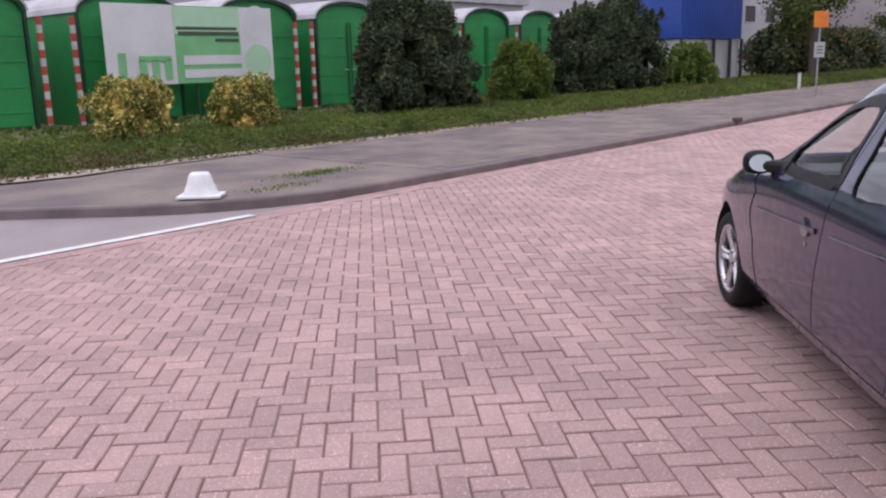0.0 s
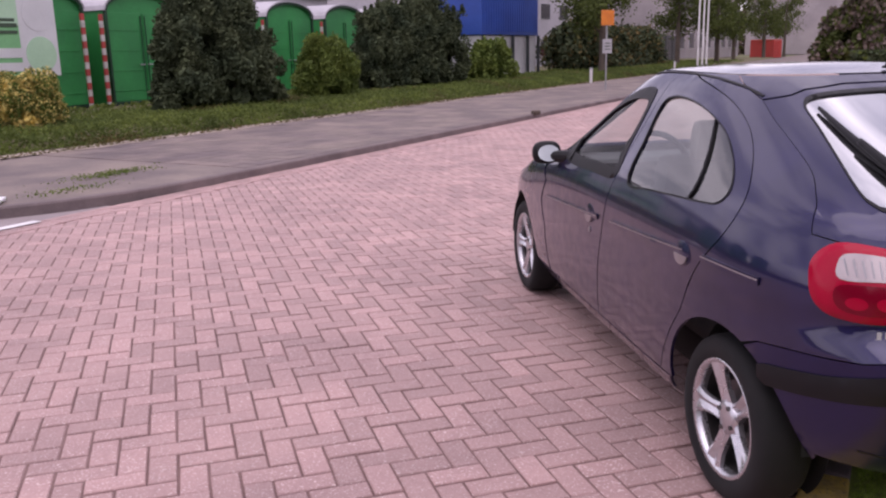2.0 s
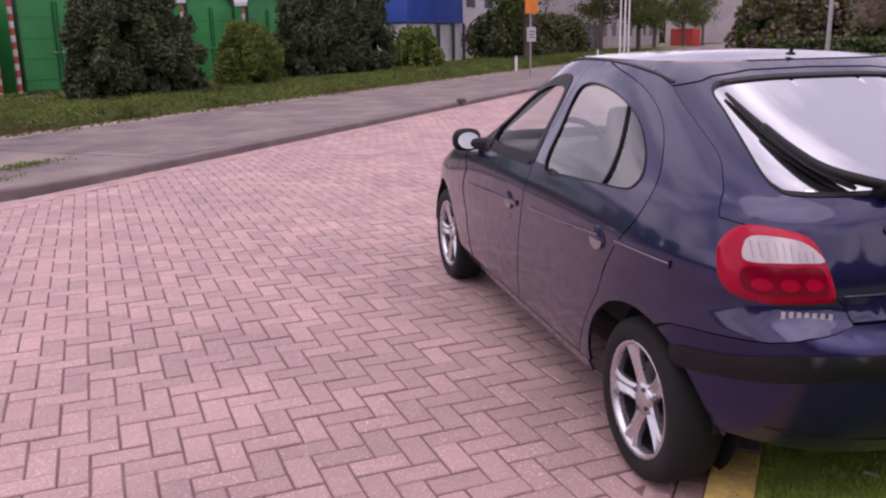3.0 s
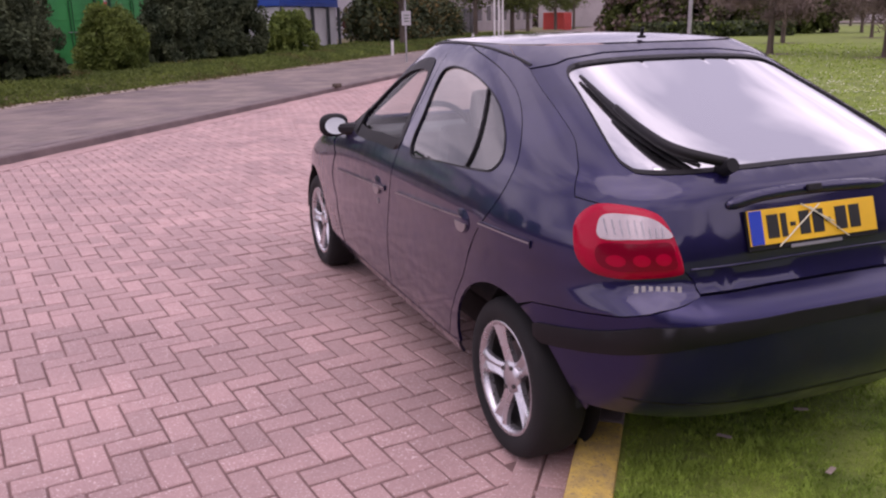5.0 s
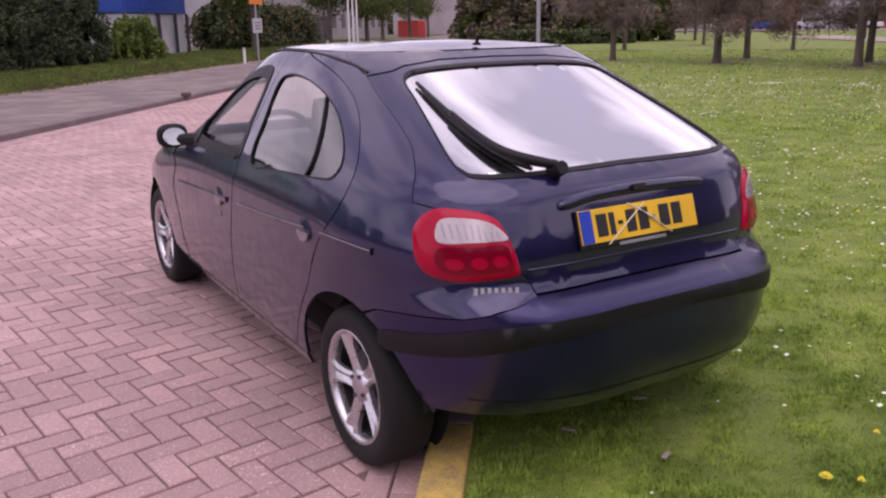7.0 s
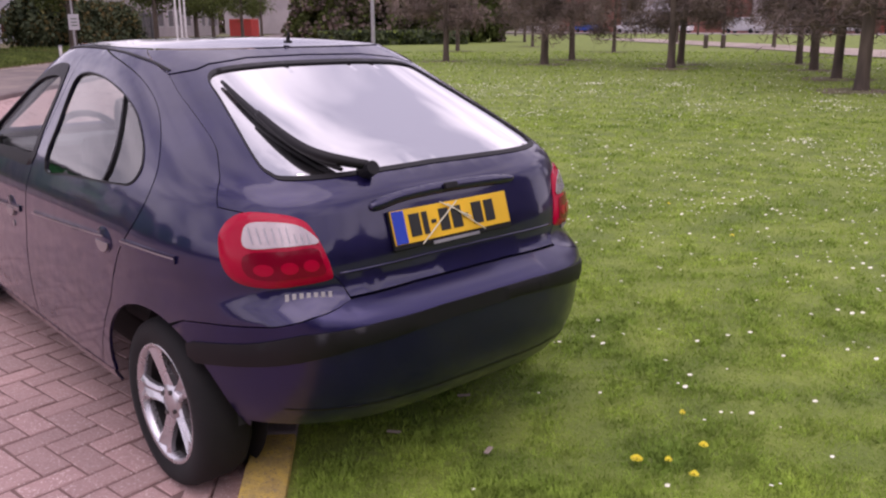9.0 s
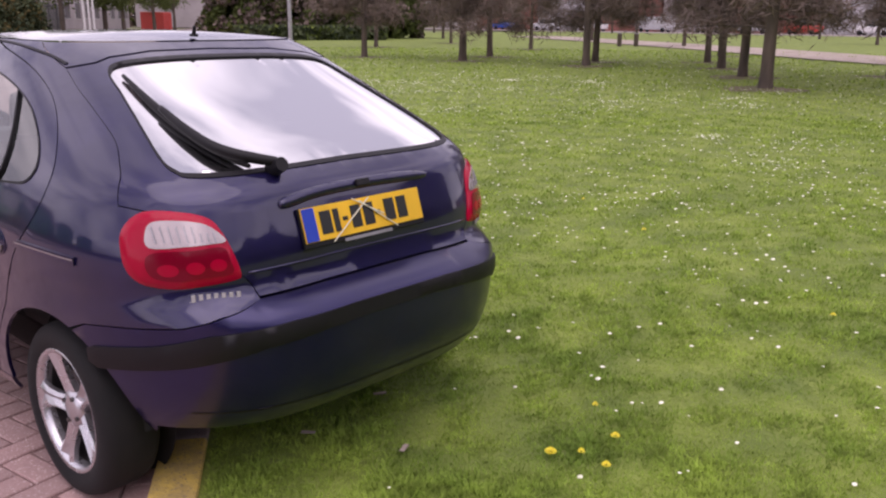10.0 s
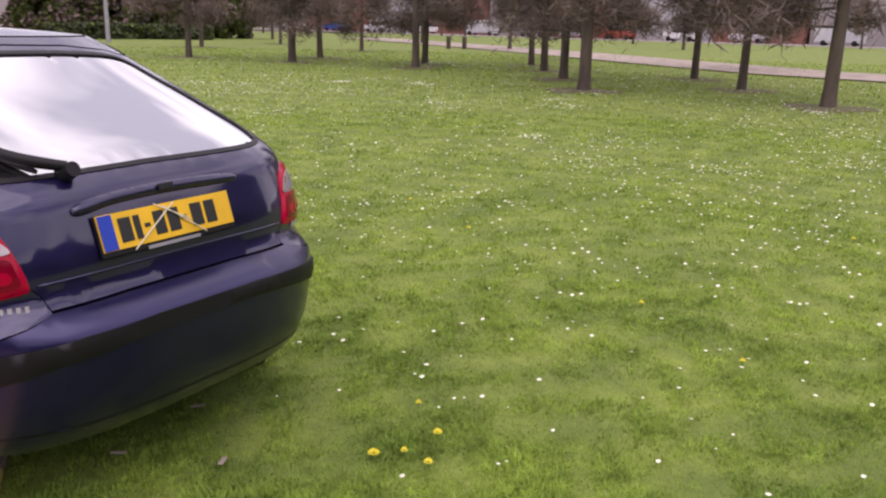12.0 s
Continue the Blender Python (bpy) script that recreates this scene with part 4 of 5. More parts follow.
blue = thing("blue_container", "blue steel container stacked above a white site panel", "container", at=Matrix.Translation(rs(34.5, 18.0, 0.2)) @ Matrix.Rotation(ROAD_TURN, 4, "Z"))
part("body", box_bm(7.2, 2.4, 2.5, (3.6, 1.2, 3.35), 0.03), BLUE, blue)
for k in range(24):
    part("corrugation", box_bm(0.12, 0.05, 2.2, (0.25 + k * 0.29, -0.01, 3.35), 0.015), BLUE, blue)
part("lower_unit", box_bm(7.0, 2.3, 2.05, (3.6, 1.25, 1.05), 0.03), PANEL_WHITE, blue, "white lower site unit")
for x in (0.05, 3.6, 5.6, 7.1):
    part("support_post", box_bm(0.14, 0.14, 2.1, (x, -0.05, 1.05), 0.01), FENCE, blue)

fence = thing("fence", "dark steel palisade fence along the site", "fence", at=Matrix.Translation(rs(50, 19.0, 0.2)) @ Matrix.Rotation(ROAD_TURN, 4, "Z"))
for k in range(13):
    part("fence_post", box_bm(0.1, 0.1, 2.5, (k * 2.5, 0, 1.25), 0.01), FENCE, fence)
for k in range(150):
    part("slat", box_bm(0.07, 0.02, 2.3, (k * 0.2 + 0.05, -0.03, 1.2)), FENCE, fence)
for z in (0.5, 2.1):
    part("fence_rail", box_bm(30, 0.04, 0.06, (15, 0.0, z)), FENCE, fence)

sign = thing("road_sign", "galvanised sign post with an orange and a white panel", "sign", at=Matrix.Translation(rs(25.8, 9.2, 0.12)) @ Matrix.Rotation(ROAD_TURN, 4, "Z"))
part("pole", rod_bm((0, 0, 0), (0, 0, 2.65), 0.03), STEEL, sign)
part("orange_panel", box_bm(0.5, 0.03, 0.5, (0, -0.05, 2.42), 0.01), ORANGE, sign, "square orange panel").rotation_euler = (0, 0, -0.7)
white = part("white_panel", box_bm(0.36, 0.03, 0.48, (0, -0.05, 1.48), 0.01), PANEL_WHITE, sign, "white lower panel")
white.rotation_euler = (0, 0, -0.7)
for z in (1.58, 1.48, 1.38):
    part("print_bar", box_bm(0.22, 0.01, 0.03, (0, -0.068, z)), PRINT_DARK, white)

for s, n in ((31.5, 11.6), (46, 11.5)):
    bol = thing("marker_post", "short pale plastic marker post at the verge", "post", "marker posts", at=Matrix.Translation(rs(s, n, 0.12)))
    part("shaft", box_bm(0.10, 0.10, 0.6, (0, 0, 0.3), 0.015), POLE_WHITE, bol)
    part("cap", box_bm(0.12, 0.12, 0.05, (0, 0, 0.62), 0.012), STEEL, bol)
for s in (55.5, 57.0, 58.4):
    fp = thing("flagpole", "tall white flagpole on the verge", "flagpole", "flagpoles", at=Matrix.Translation(rs(s, 12.2, 0.1)))
    part("pole", rod_bm((0, 0, 0), (0, 0, 8), 0.07, 0.04), POLE_WHITE, fp)
    part("socket", rod_bm((0, 0, 0), (0, 0, 0.25), 0.11), STEEL, fp)
lamp = thing("street_lamp", "tall galvanised street lamp beside the road", "street lamp", at=Matrix.Translation(rs(49, -0.5, 0.05)))
part("pole", rod_bm((0, 0, 0), (0, 0, 8), 0.13, 0.07), STEEL, lamp)
part("arm", rod_bm((0, 0, 7.9), (-1.2, 0.9, 8.3), 0.04), STEEL, lamp)
part("lantern", box_bm(0.7, 0.25, 0.12, (-1.3, 0.95, 8.3), 0.03), STEEL, lamp)

red = thing("red_container", "red steel skip container beside the street", "container", at=Matrix.Translation(rs(95, 12.4, 0.05)) @ Matrix.Rotation(ROAD_TURN, 4, "Z"))
part("body", box_bm(6.5, 2.4, 2.0, (3.2, 1.2, 1.05), 0.06), RED_STEEL, red)
for k in range(9):
    part("rib", box_bm(0.1, 0.06, 1.8, (0.3 + k * 0.73, -0.02, 1.05), 0.01), RED_STEEL, red)

# white plastic barrier foot on the corner of the footpath
cone = thing("plastic_marker", "weathered white plastic road marker on a square base", "road marker", at=Matrix.Translation((-5.50, 6.62, KERB_H + 0.012)) @ Matrix.Rotation(0.1, 4, "Z"))
part("base", box_bm(0.48, 0.34, 0.035, (0, 0, 0.0175), 0.012), CONE, cone)
bm = bmesh.new()
prev = None
for z, a, b in ((0.03, 0.20, 0.14), (0.08, 0.17, 0.12), (0.17, 0.135, 0.10), (0.245, 0.115, 0.085), (0.275, 0.095, 0.07), (0.28, 0.055, 0.04)):
    ring = [bm.verts.new((a * abs(math.cos(t)) ** 0.5 * math.copysign(1, math.cos(t)), b * abs(math.sin(t)) ** 0.5 * math.copysign(1, math.sin(t)), z)) for t in (2 * math.pi * (i + 0.5) / 24 for i in range(24))]
    if prev:
        for i in range(24):
            bm.faces.new((prev[i], prev[(i + 1) % 24], ring[(i + 1) % 24], ring[i]))
    prev = ring
bm.faces.new(prev)
part("body", bm, CONE, cone, smooth=True)
stone = part("loose_stone", box_bm(0.20, 0.13, 0.10, (0, 0, 0.05), 0.035), BARK)
stone.matrix_basis = Matrix.Translation(rs(14.9, FAR_KERB - 0.02, KERB_H - 0.02)) @ Matrix.Rotation(0.4, 4, "Z")
tagged(stone, "dark lump lying on the kerb edge", "stone")

# ---- park background ----
PATHLINE = [(24, -14), (26, -4), (28.5, 4), (33, 10), (40, 18.5), (47, 28), (54, 38), (60, 47)]
prows = []
for i, p in enumerate(PATHLINE):
    a, b = PATHLINE[max(i - 1, 0)], PATHLINE[min(i + 1, len(PATHLINE) - 1)]
    t = Vector((b[0] - a[0], b[1] - a[1])).normalized()
    prows.append([(p[0] + t.y * d, p[1] - t.x * d, 0.13) for d in (-0.4, 1.2, 2.8, 4.6)])
path = new("footway", strip_mesh("footway", prows, SAND))
tagged(path, "pale sandy path curving through the park", "path", kind="structure")
for x, y in ((41.7, 24.3), (42.5, 23.7)):
    po = thing("wooden_post", "short dark wooden post beside the park path", "post", "short posts", at=Matrix.Translation((x, y, 0.05)))
    part("shaft", box_bm(0.2, 0.2, 0.75, (0, 0, 0.37), 0.02), BARK, po)
    part("cap", box_bm(0.21, 0.21, 0.04, (0, 0, 0.76), 0.01), STEEL, po)
far_lawn = new("lawn_far", strip_mesh("lawn_far", [[(x, y, 0.02) for x in (30, 50, 75, 98)] for y in (-60, -20, 10, 30, 55, 70)], LAWN))
tagged(far_lawn, "green park grass beyond the path", "lawn", kind="structure")
street = new("road_far", strip_mesh("road_far", [[(x + 98, y, 0.06) for x in (0, 5, 11)] for y in (-80, -20, 30, 80, 130)], ASPHALT))
tagged(street, "far street beyond the park", "road", kind="structure")
hedge_r = np.random.RandomState(9)
hp = np.stack([hedge_r.uniform(0, 1, 6000), hedge_r.uniform(-1, 1, 6000), hedge_r.rand(6000) ** 0.6], 1)
hp = np.stack([32 + 9 * hp[:, 0] + 0.8 * hp[:, 1], 48 - 5 * hp[:, 0] + 0.8 * hp[:, 1], 0.05 + 0.95 * hp[:, 2]], 1)
tagged(new("hedge", leaf_mesh("hedge", hp, 0.22, [CONIFER, SHRUB], (hedge_r.rand(6000) < 0.2).astype(int), 3)), "low dark clipped hedge at the park edge", "hedge", kind="stuff")
for k in range(4):
    bush("dark_shrub", "dark bare shrub mass at the park edge", (36 + 3.2 * k, 54 - 2.4 * k, 0), 2.6, 4.2, 0.25, [SPRING, TWIG], 60, 9000, 60 + k, 0.4, 0.6)
wood_r = np.random.RandomState(21)
wt = wood_r.rand(16000)
wd = wood_r.uniform(-1, 1, 16000)
wz = wood_r.rand(16000) ** 0.8 * (7.0 + 2.0 * np.sin(wt * 40) + 1.2 * np.sin(wt * 97))
wx, wy = 70 + 75 * wt + 4 * wd, 150 - 20 * wt + 3 * wd
tagged(new("far_woods", leaf_mesh("far_woods", np.stack([wx, wy, wz], 1), 0.6, [TWIG, SPRING], (wood_r.rand(16000) < 0.35).astype(int), 6)), "hazy brownish green belt of distant trees", "woods", kind="stuff")
for k in range(14):
    y0 = -52 + k * 11.6
    mat = (WALL_RED, WALL_PALE, WALL_RED, WALL_GREY)[k % 4]
    building("terraced_house", "red brick and pale terraced house across the park", 0, 0, 11.2, 9, 7.2, mat, 2, 4, turn=math.pi / 2, at=(124 + 2 * (k % 2), y0, 0), pitched=True)


def far_car(at, turn, mat, van=False):
    th = thing("parked_van" if van else "parked_car", "white parked van across the park" if van else "small parked car across the park", "van" if van else "car", "far parked vehicles", at=Matrix.Translation(at) @ Matrix.Rotation(turn, 4, "Z"))
    ln, h = (5.2, 1.75) if van else (4.2, 0.75)
    part("body", box_bm(ln, 1.8, h, (0, 0, 0.3 + h / 2), 0.18), mat, th)
    part("cabin", box_bm(ln * 0.5, 1.6, 0.6, (-0.1 if not van else 1.1, 0, (1.3 if not van else 1.65)), 0.18), WINDOW_DARK, th)
    for sx in (-1, 1):
        for sy in (-1, 1):
            v, f = lathe([(0.0, -0.1), (0.3, -0.1), (0.32, 0), (0.3, 0.1), (0.0, 0.1)], 16)
            w = part("wheel", mesh_from("wheel", v, f, RUBBER, smooth=True), None, th)
            w.matrix_basis = Matrix.Translation((sx * ln * 0.31, sy * 0.82, 0.32)) @ Matrix.Rotation(math.pi / 2, 4, "Z")


for k, (y, m, van) in enumerate(((58, PANEL_WHITE, True), (68, POLE_WHITE, False), (76, PANEL_WHITE, False), (84, BLUE, False), (50, WALL_GREY, False), (44, PANEL_WHITE, False), (38, RED_STEEL, False), (30, POLE_WHITE, False), (22, WALL_GREY, False), (93, POLE_WHITE, False), (12, PANEL_WHITE, True), (2, BLUE, False))):
    far_car((105, y, 0.06), math.pi / 2, m, van)
truck = thing("delivery_truck", "dark small truck with pale box on the street", "truck", at=Matrix.Translation(rs(112, 5.6, 0.03)) @ Matrix.Rotation(ROAD_TURN, 4, "Z"))
part("box", box_bm(4.0, 2.1, 1.7, (1.6, 0, 1.75), 0.05), WALL_GREY, truck)
part("cab", box_bm(1.7, 2.0, 1.7, (-1.3, 0, 1.25), 0.2), TRIM_BLACK, truck)
part("windscreen", box_bm(0.06, 1.6, 0.7, (-2.14, 0, 1.6), 0.02), WINDOW_DARK, truck)
for sx in (-1.3, 2.4):
    for sy in (-0.9, 0.9):
        v, f = lathe([(0.0, -0.12), (0.36, -0.12), (0.38, 0), (0.36, 0.12), (0.0, 0.12)], 16)
        w = part("wheel", mesh_from("wheel", v, f, RUBBER, smooth=True), None, truck)
        w.matrix_basis = Matrix.Translation((sx, sy, 0.38)) @ Matrix.Rotation(math.pi / 2, 4, "Z")


# ---- the parked car ----
from mathutils.geometry import delaunay_2d_cdt

car = thing("parked_car", "dark blue five-door hatchback parked half over the kerb", "car", at=pose(-0.003, 0.0, 0.007, 0.73, 0, 0.6))
MID = 0.95
SECT = [  # height, half width, rear, front
    (0.22, .767, -.500, 3.16), (0.30, .812, -.585, 3.26), (0.38, .827, -.665, 3.32), (0.48, .839, -.705, 3.35), (0.57, .845, -.718, 3.35),
    (0.645, .847, -.724, 3.32), (0.685, .846, -.718, 3.28), (0.70, .846, -.698, 3.25), (0.728, .846, -.615, 3.18), (0.742, .846, -.595, 3.14),
    (0.85, .842, -.578, 2.80), (0.95, .817, -.547, 2.22), (1.00, .799, -.530, 2.07), (1.03, .785, -.508, 2.00), (1.06, .769, -.455, 1.94),
    (1.10, .747, -.374, 1.86), (1.20, .693, -.145, 1.67), (1.30, .636, .100, 1.48), (1.37, .582, .270, 1.34), (1.405, .532, .360, 1.25)]
SZ = [r[0] for r in SECT]


def hermite(z, col):
    """Rounded profile through the sections."""
    i = min(max(int(np.searchsorted(SZ, z)) - 1, 0), len(SZ) - 2)
    v = [r[col] for r in SECT]
    d = [(v[k + 1] - v[k]) / (SZ[k + 1] - SZ[k]) for k in range(len(SZ) - 1)]

    def slope(k):
        if k == 0 or k == len(SZ) - 1:
            return d[0] if k == 0 else d[-1]
        a, b = d[k - 1], d[k]
        return 0.0 if a * b <= 0 else 2 * a * b / (a + b)

    h = SZ[i + 1] - SZ[i]
    t = (z - SZ[i]) / h
    return v[i] * (2 * t ** 3 - 3 * t * t + 1) + h * slope(i) * (t ** 3 - 2 * t * t + t) + v[i + 1] * (3 * t * t - 2 * t ** 3) + h * slope(i + 1) * (t ** 3 - t * t)


def section(z):
    k = min(max((z - 0.9) / 0.5, 0), 1)
    flat = min(max((z - 0.70) / 0.05, 0), 1) * min(max((1.30 - z) / 0.2, 0), 1)
    return hermite(z, 1), hermite(z, 2), hermite(z, 3), 3.8 + 0.9 * k + 0.7 * flat * (1 - 0.6 * k), 4.4


def skin(u, z, off=0.0):
    """A place on the body: u runs round the car in plan (0 left side, pi/2 rear, -pi/2 front), z is the height."""
    w, rear, front, pr, pf = section(min(max(z, 0.22), 1.405))
    c, s = math.cos(u), math.sin(u)
    p, ln = (pr, MID - rear) if s >= 0 else (pf, front - MID)
    r = (abs(c) ** p + abs(s) ** p) ** (-1 / p)
    v = Vector((-w * r * c, MID - ln * r * s, z))
    if off:
        v = v + skin_normal(u, z) * off
    return v


def skin_normal(u, z):
    e = 0.004
    z = min(max(z, 0.23), 1.395)
    a = skin(u + e, z) - skin(u - e, z)
    b = skin(u, z + e) - skin(u, z - e)
    n = a.cross(b).normalized()
    out = Vector((skin(u, z).x, skin(u, z).y - MID, 0.3))
    return n if n.dot(out) > 0 else -n


def S(y, z):
    """Left side, by its place along the car."""
    w, rear, front, pr, pf = section(z)
    t, p = ((MID - y) / (MID - rear), pr) if y < MID else ((y - MID) / (front - MID), pf)
    t = min(abs(t), 0.999)
    u = math.atan2(t, (1 - t ** p) ** (1 / p))
    return (u if y < MID else -u, z)


def B(x, z):
    """Back of the car, by its place across."""
    w, rear, front, pr, pf = section(z)
    c = max(-0.999, min(0.999, -1.02 * x / w))
    return (math.atan2((1 - abs(c) ** pr) ** (1 / pr), c), z)


def N(x, z):
    """Front of the car, by its place across."""
    u = B(x, z)[0]
    w, rear, front, pr, pf = section(z)
    c = max(-0.999, min(0.999, -x / w))
    return (-math.atan2((1 - abs(c) ** pf) ** (1 / pf), c), z)


def mirrored(pts, front=False):
    return [((-math.pi if front else math.pi) - u, z) for u, z in reversed(pts)]


US = 1.5


def inside(p, poly):
    x, y, hit = p[0], p[1], False
    for (x0, y0), (x1, y1) in zip(poly, poly[1:] + poly[:1]):
        if (y0 > y) != (y1 > y) and x < (x1 - x0) * (y - y0) / (y1 - y0) + x0:
            hit = not hit
    return hit


def fine(poly, step):
    out = []
    for a, b in zip(poly, poly[1:] + poly[:1]):
        n = max(1, int(math.hypot((b[0] - a[0]) * US, b[1] - a[1]) / step))
        out += [(a[0] + (b[0] - a[0]) * k / n, a[1] + (b[1] - a[1]) * k / n) for k in range(n)]
    return out


def shrink(poly, d):
    """The outline moved inwards by d metres or so."""
    pts = [Vector((u * US, z)) for u, z in poly]
    area = sum(a.x * b.y - b.x * a.y for a, b in zip(pts, pts[1:] + pts[:1]))
    sign = 1 if area > 0 else -1
    out = []
    for i, p in enumerate(pts):
        t = pts[(i + 1) % len(pts)] - pts[i - 1]
        if t.length < 1e-9:
            t = Vector((1, 0))
        t.normalize()
        q = p + Vector((-t.y, t.x)) * d * sign
        out.append((q.x / US, q.y))
    return out


def panel(name, outline, material, parent, holes=(), off=0.0, gap=0.003, step=0.035, rim=0.012, label="", dome=0.0):
    """A piece of the body skin cut to an outline, with its edge turned in."""
    outer = fine(outline, step)
    if gap:
        outer = shrink(outer, gap)
    loops = [outer] + [fine(h, step) for h in holes]
    pts, edges = [], []
    for lp in loops:
        k = len(pts)
        pts += [Vector((u * US, z)) for u, z in lp]
        edges += [(k + i, k + (i + 1) % len(lp)) for i in range(len(lp))]
    flat = [[(u * US, z) for u, z in lp] for lp in loops]
    x0, x1 = min(p[0] for p in flat[0]), max(p[0] for p in flat[0])
    y0, y1 = min(p[1] for p in flat[0]), max(p[1] for p in flat[0])
    border = np.array([q for lp in flat for q in lp])
    j = 0
    y = y0 + step / 2
    while y < y1:
        x = x0 + (step / 2 if j % 2 else 0)
        while x < x1:
            if inside((x, y), flat[0]) and not any(inside((x, y), h) for h in flat[1:]) and np.min(np.hypot(border[:, 0] - x, border[:, 1] - y)) > step * 0.45:
                pts.append(Vector((x, y)))
            x += step
        y += step * 0.87
        j += 1
    vs, _, tris, *_ = delaunay_2d_cdt(pts, edges, [], 0, 1e-6)
    keep = []
    for t in tris:
        c = ((vs[t[0]].x + vs[t[1]].x + vs[t[2]].x) / 3, (vs[t[0]].y + vs[t[1]].y + vs[t[2]].y) / 3)
        if inside(c, flat[0]) and not any(inside(c, h) for h in flat[1:]):
            keep.append(tuple(t))
    verts = []
    for v in vs:
        o = off
        if dome:
            o += dome * min(1.0, float(np.min(np.hypot(border[:, 0] - v.x, border[:, 1] - v.y))) / 0.03) ** 0.5
        verts.append(skin(v.x / US, v.y, o))
    a, b, c = (verts[i] for i in keep[0])
    mid_t = keep[0]
    nrm = skin_normal(vs[mid_t[0]].x / US, vs[mid_t[0]].y)
    if (b - a).cross(c - a).dot(nrm) < 0:
        keep = [(t[0], t[2], t[1]) for t in keep]
    count = len(keep)
    if rim:
        for lp in loops:
            k = len(verts)
            for u, z in lp:
                verts.append(skin(u, z, off))
            for u, z in lp:
                verts.append(skin(u, z, off - rim))
            n = len(lp)
            keep += [(k + i, k + (i + 1) % n, k + n + (i + 1) % n, k + n + i) for i in range(n)]
    me = mesh_from(name, verts, keep, material)
    sm = np.zeros(len(me.polygons), dtype=bool)
    sm[:count] = True
    me.polygons.foreach_set("use_smooth", sm)
    me.update()
    ob = new(name, me)
    ob.parent = parent
    return tagged(ob, label)


def both(fn):
    """Calls fn for the left side and for its mirror image."""
    return [fn(lambda p: list(p)), fn(lambda p: mirrored(p))]


def arc(cy, cz, r, a0, a1, n=14):
    return [S(cy + r * math.cos(radians(a0 + (a1 - a0) * i / n)), cz + r * math.sin(radians(a0 + (a1 - a0) * i / n))) for i in range(n + 1)]


TOP = 1.40
rear_seam = [S(*p) for p in smooth_line([(.83, TOP), (.70, 1.378), (.53, 1.348), (.378, 1.308), (.217, 1.242), (.088, 1.158), (-.004, 1.062), (-.014, .99), (.034, .893), (.118, .80), (.195, .69)], 4, False)] + [S(.235, .60), S(.315, .50), S(.385, .40), S(.44, .30)]
b_seam = [S(*p) for p in ((.935, TOP), (.94, 1.2), (.955, 1.05), (.982, .92), (1.05, .66), (1.09, .50), (1.13, .30))]
front_seam = [S(*p) for p in ((1.18, TOP), (1.36, 1.32), (1.52, 1.22), (1.68, 1.11), (1.80, 1.01), (1.90, .93), (1.945, .80), (1.95, .55), (1.93, .30))]
hatch_top = [B(0, 1.374), B(-.25, 1.370), B(-.40, 1.354), B(-.455, 1.338)]
hatch_side = [S(*p) for p in smooth_line([(.285, 1.322), (.165, 1.268), (.040, 1.216), (-.140, 1.137), (-.232, 1.079), (-.275, 1.04), (-.305, .985)], 4, False)]
hatch_seam = hatch_top + hatch_side + [B(-.588, .962), B(-.520, .925), B(-.480, .80), B(-.452, .765), B(-.438, .7275), B(-.20, .7325)]
rear_window = [S(*p) for p in smooth_line([(.825, .958), (.86, 1.12), (.878, 1.27), (.80, 1.306), (.66, 1.302), (.52, 1.280), (.395, 1.248), (.28, 1.205), (.19, 1.155), (.115, 1.10), (.078, 1.045), (.11, 1.004), (.20, .992), (.40, .980), (.62, .967)], 4)]
front_window = [S(*p) for p in smooth_line([(.985, .970), (.982, 1.10), (.99, 1.27), (1.04, 1.318), (1.20, 1.30), (1.38, 1.225), (1.55, 1.11), (1.68, 1.0), (1.69, .962), (1.50, .950), (1.25, .958)], 4)]
back_half = smooth_line([(0, 1.352), (.20, 1.350), (.38, 1.338), (.448, 1.312), (.478, 1.255), (.505, 1.20), (.548, 1.105), (.545, 1.070), (.50, 1.058), (.25, 1.058), (0, 1.060)], 4, False)
back_glass = [B(-x, z) for x, z in back_half] + [B(x, z) for x, z in reversed(back_half[1:-1])]
screen_half = [(0, 1.385), (.30, 1.38), (.44, 1.36), (.47, 1.33), (.60, 1.03), (.60, .985), (.50, .965), (0, .955)]
screen = [N(-x, z) for x, z in screen_half] + [N(x, z) for x, z in reversed(screen_half[1:-1])]
ARCH = 0.345


def rear_door(m):
    d = panel("rear_door", m(rear_seam + list(reversed(b_seam))), PAINT, car, [m(rear_window)])
    cut = [p for p in rear_window]
    g = panel("window_pane", m(cut), GLASS_SIDE, d, off=-0.006, gap=0, rim=0, label="clear tinted side glass")
    g.visible_shadow = False
    panel("window_seal", m(shrink(rear_window, -0.003)), TRIM_BLACK, d, [m(shrink(rear_window, 0.003))], off=0.003, gap=0, rim=0.008, step=0.03)
    bar = [S(.289, .99), S(.299, .99), S(.409, 1.250), S(.401, 1.247)]
    panel("window_divider", m(bar), TRIM_BLACK, d, off=0.003, gap=0, rim=0.01)
    return d


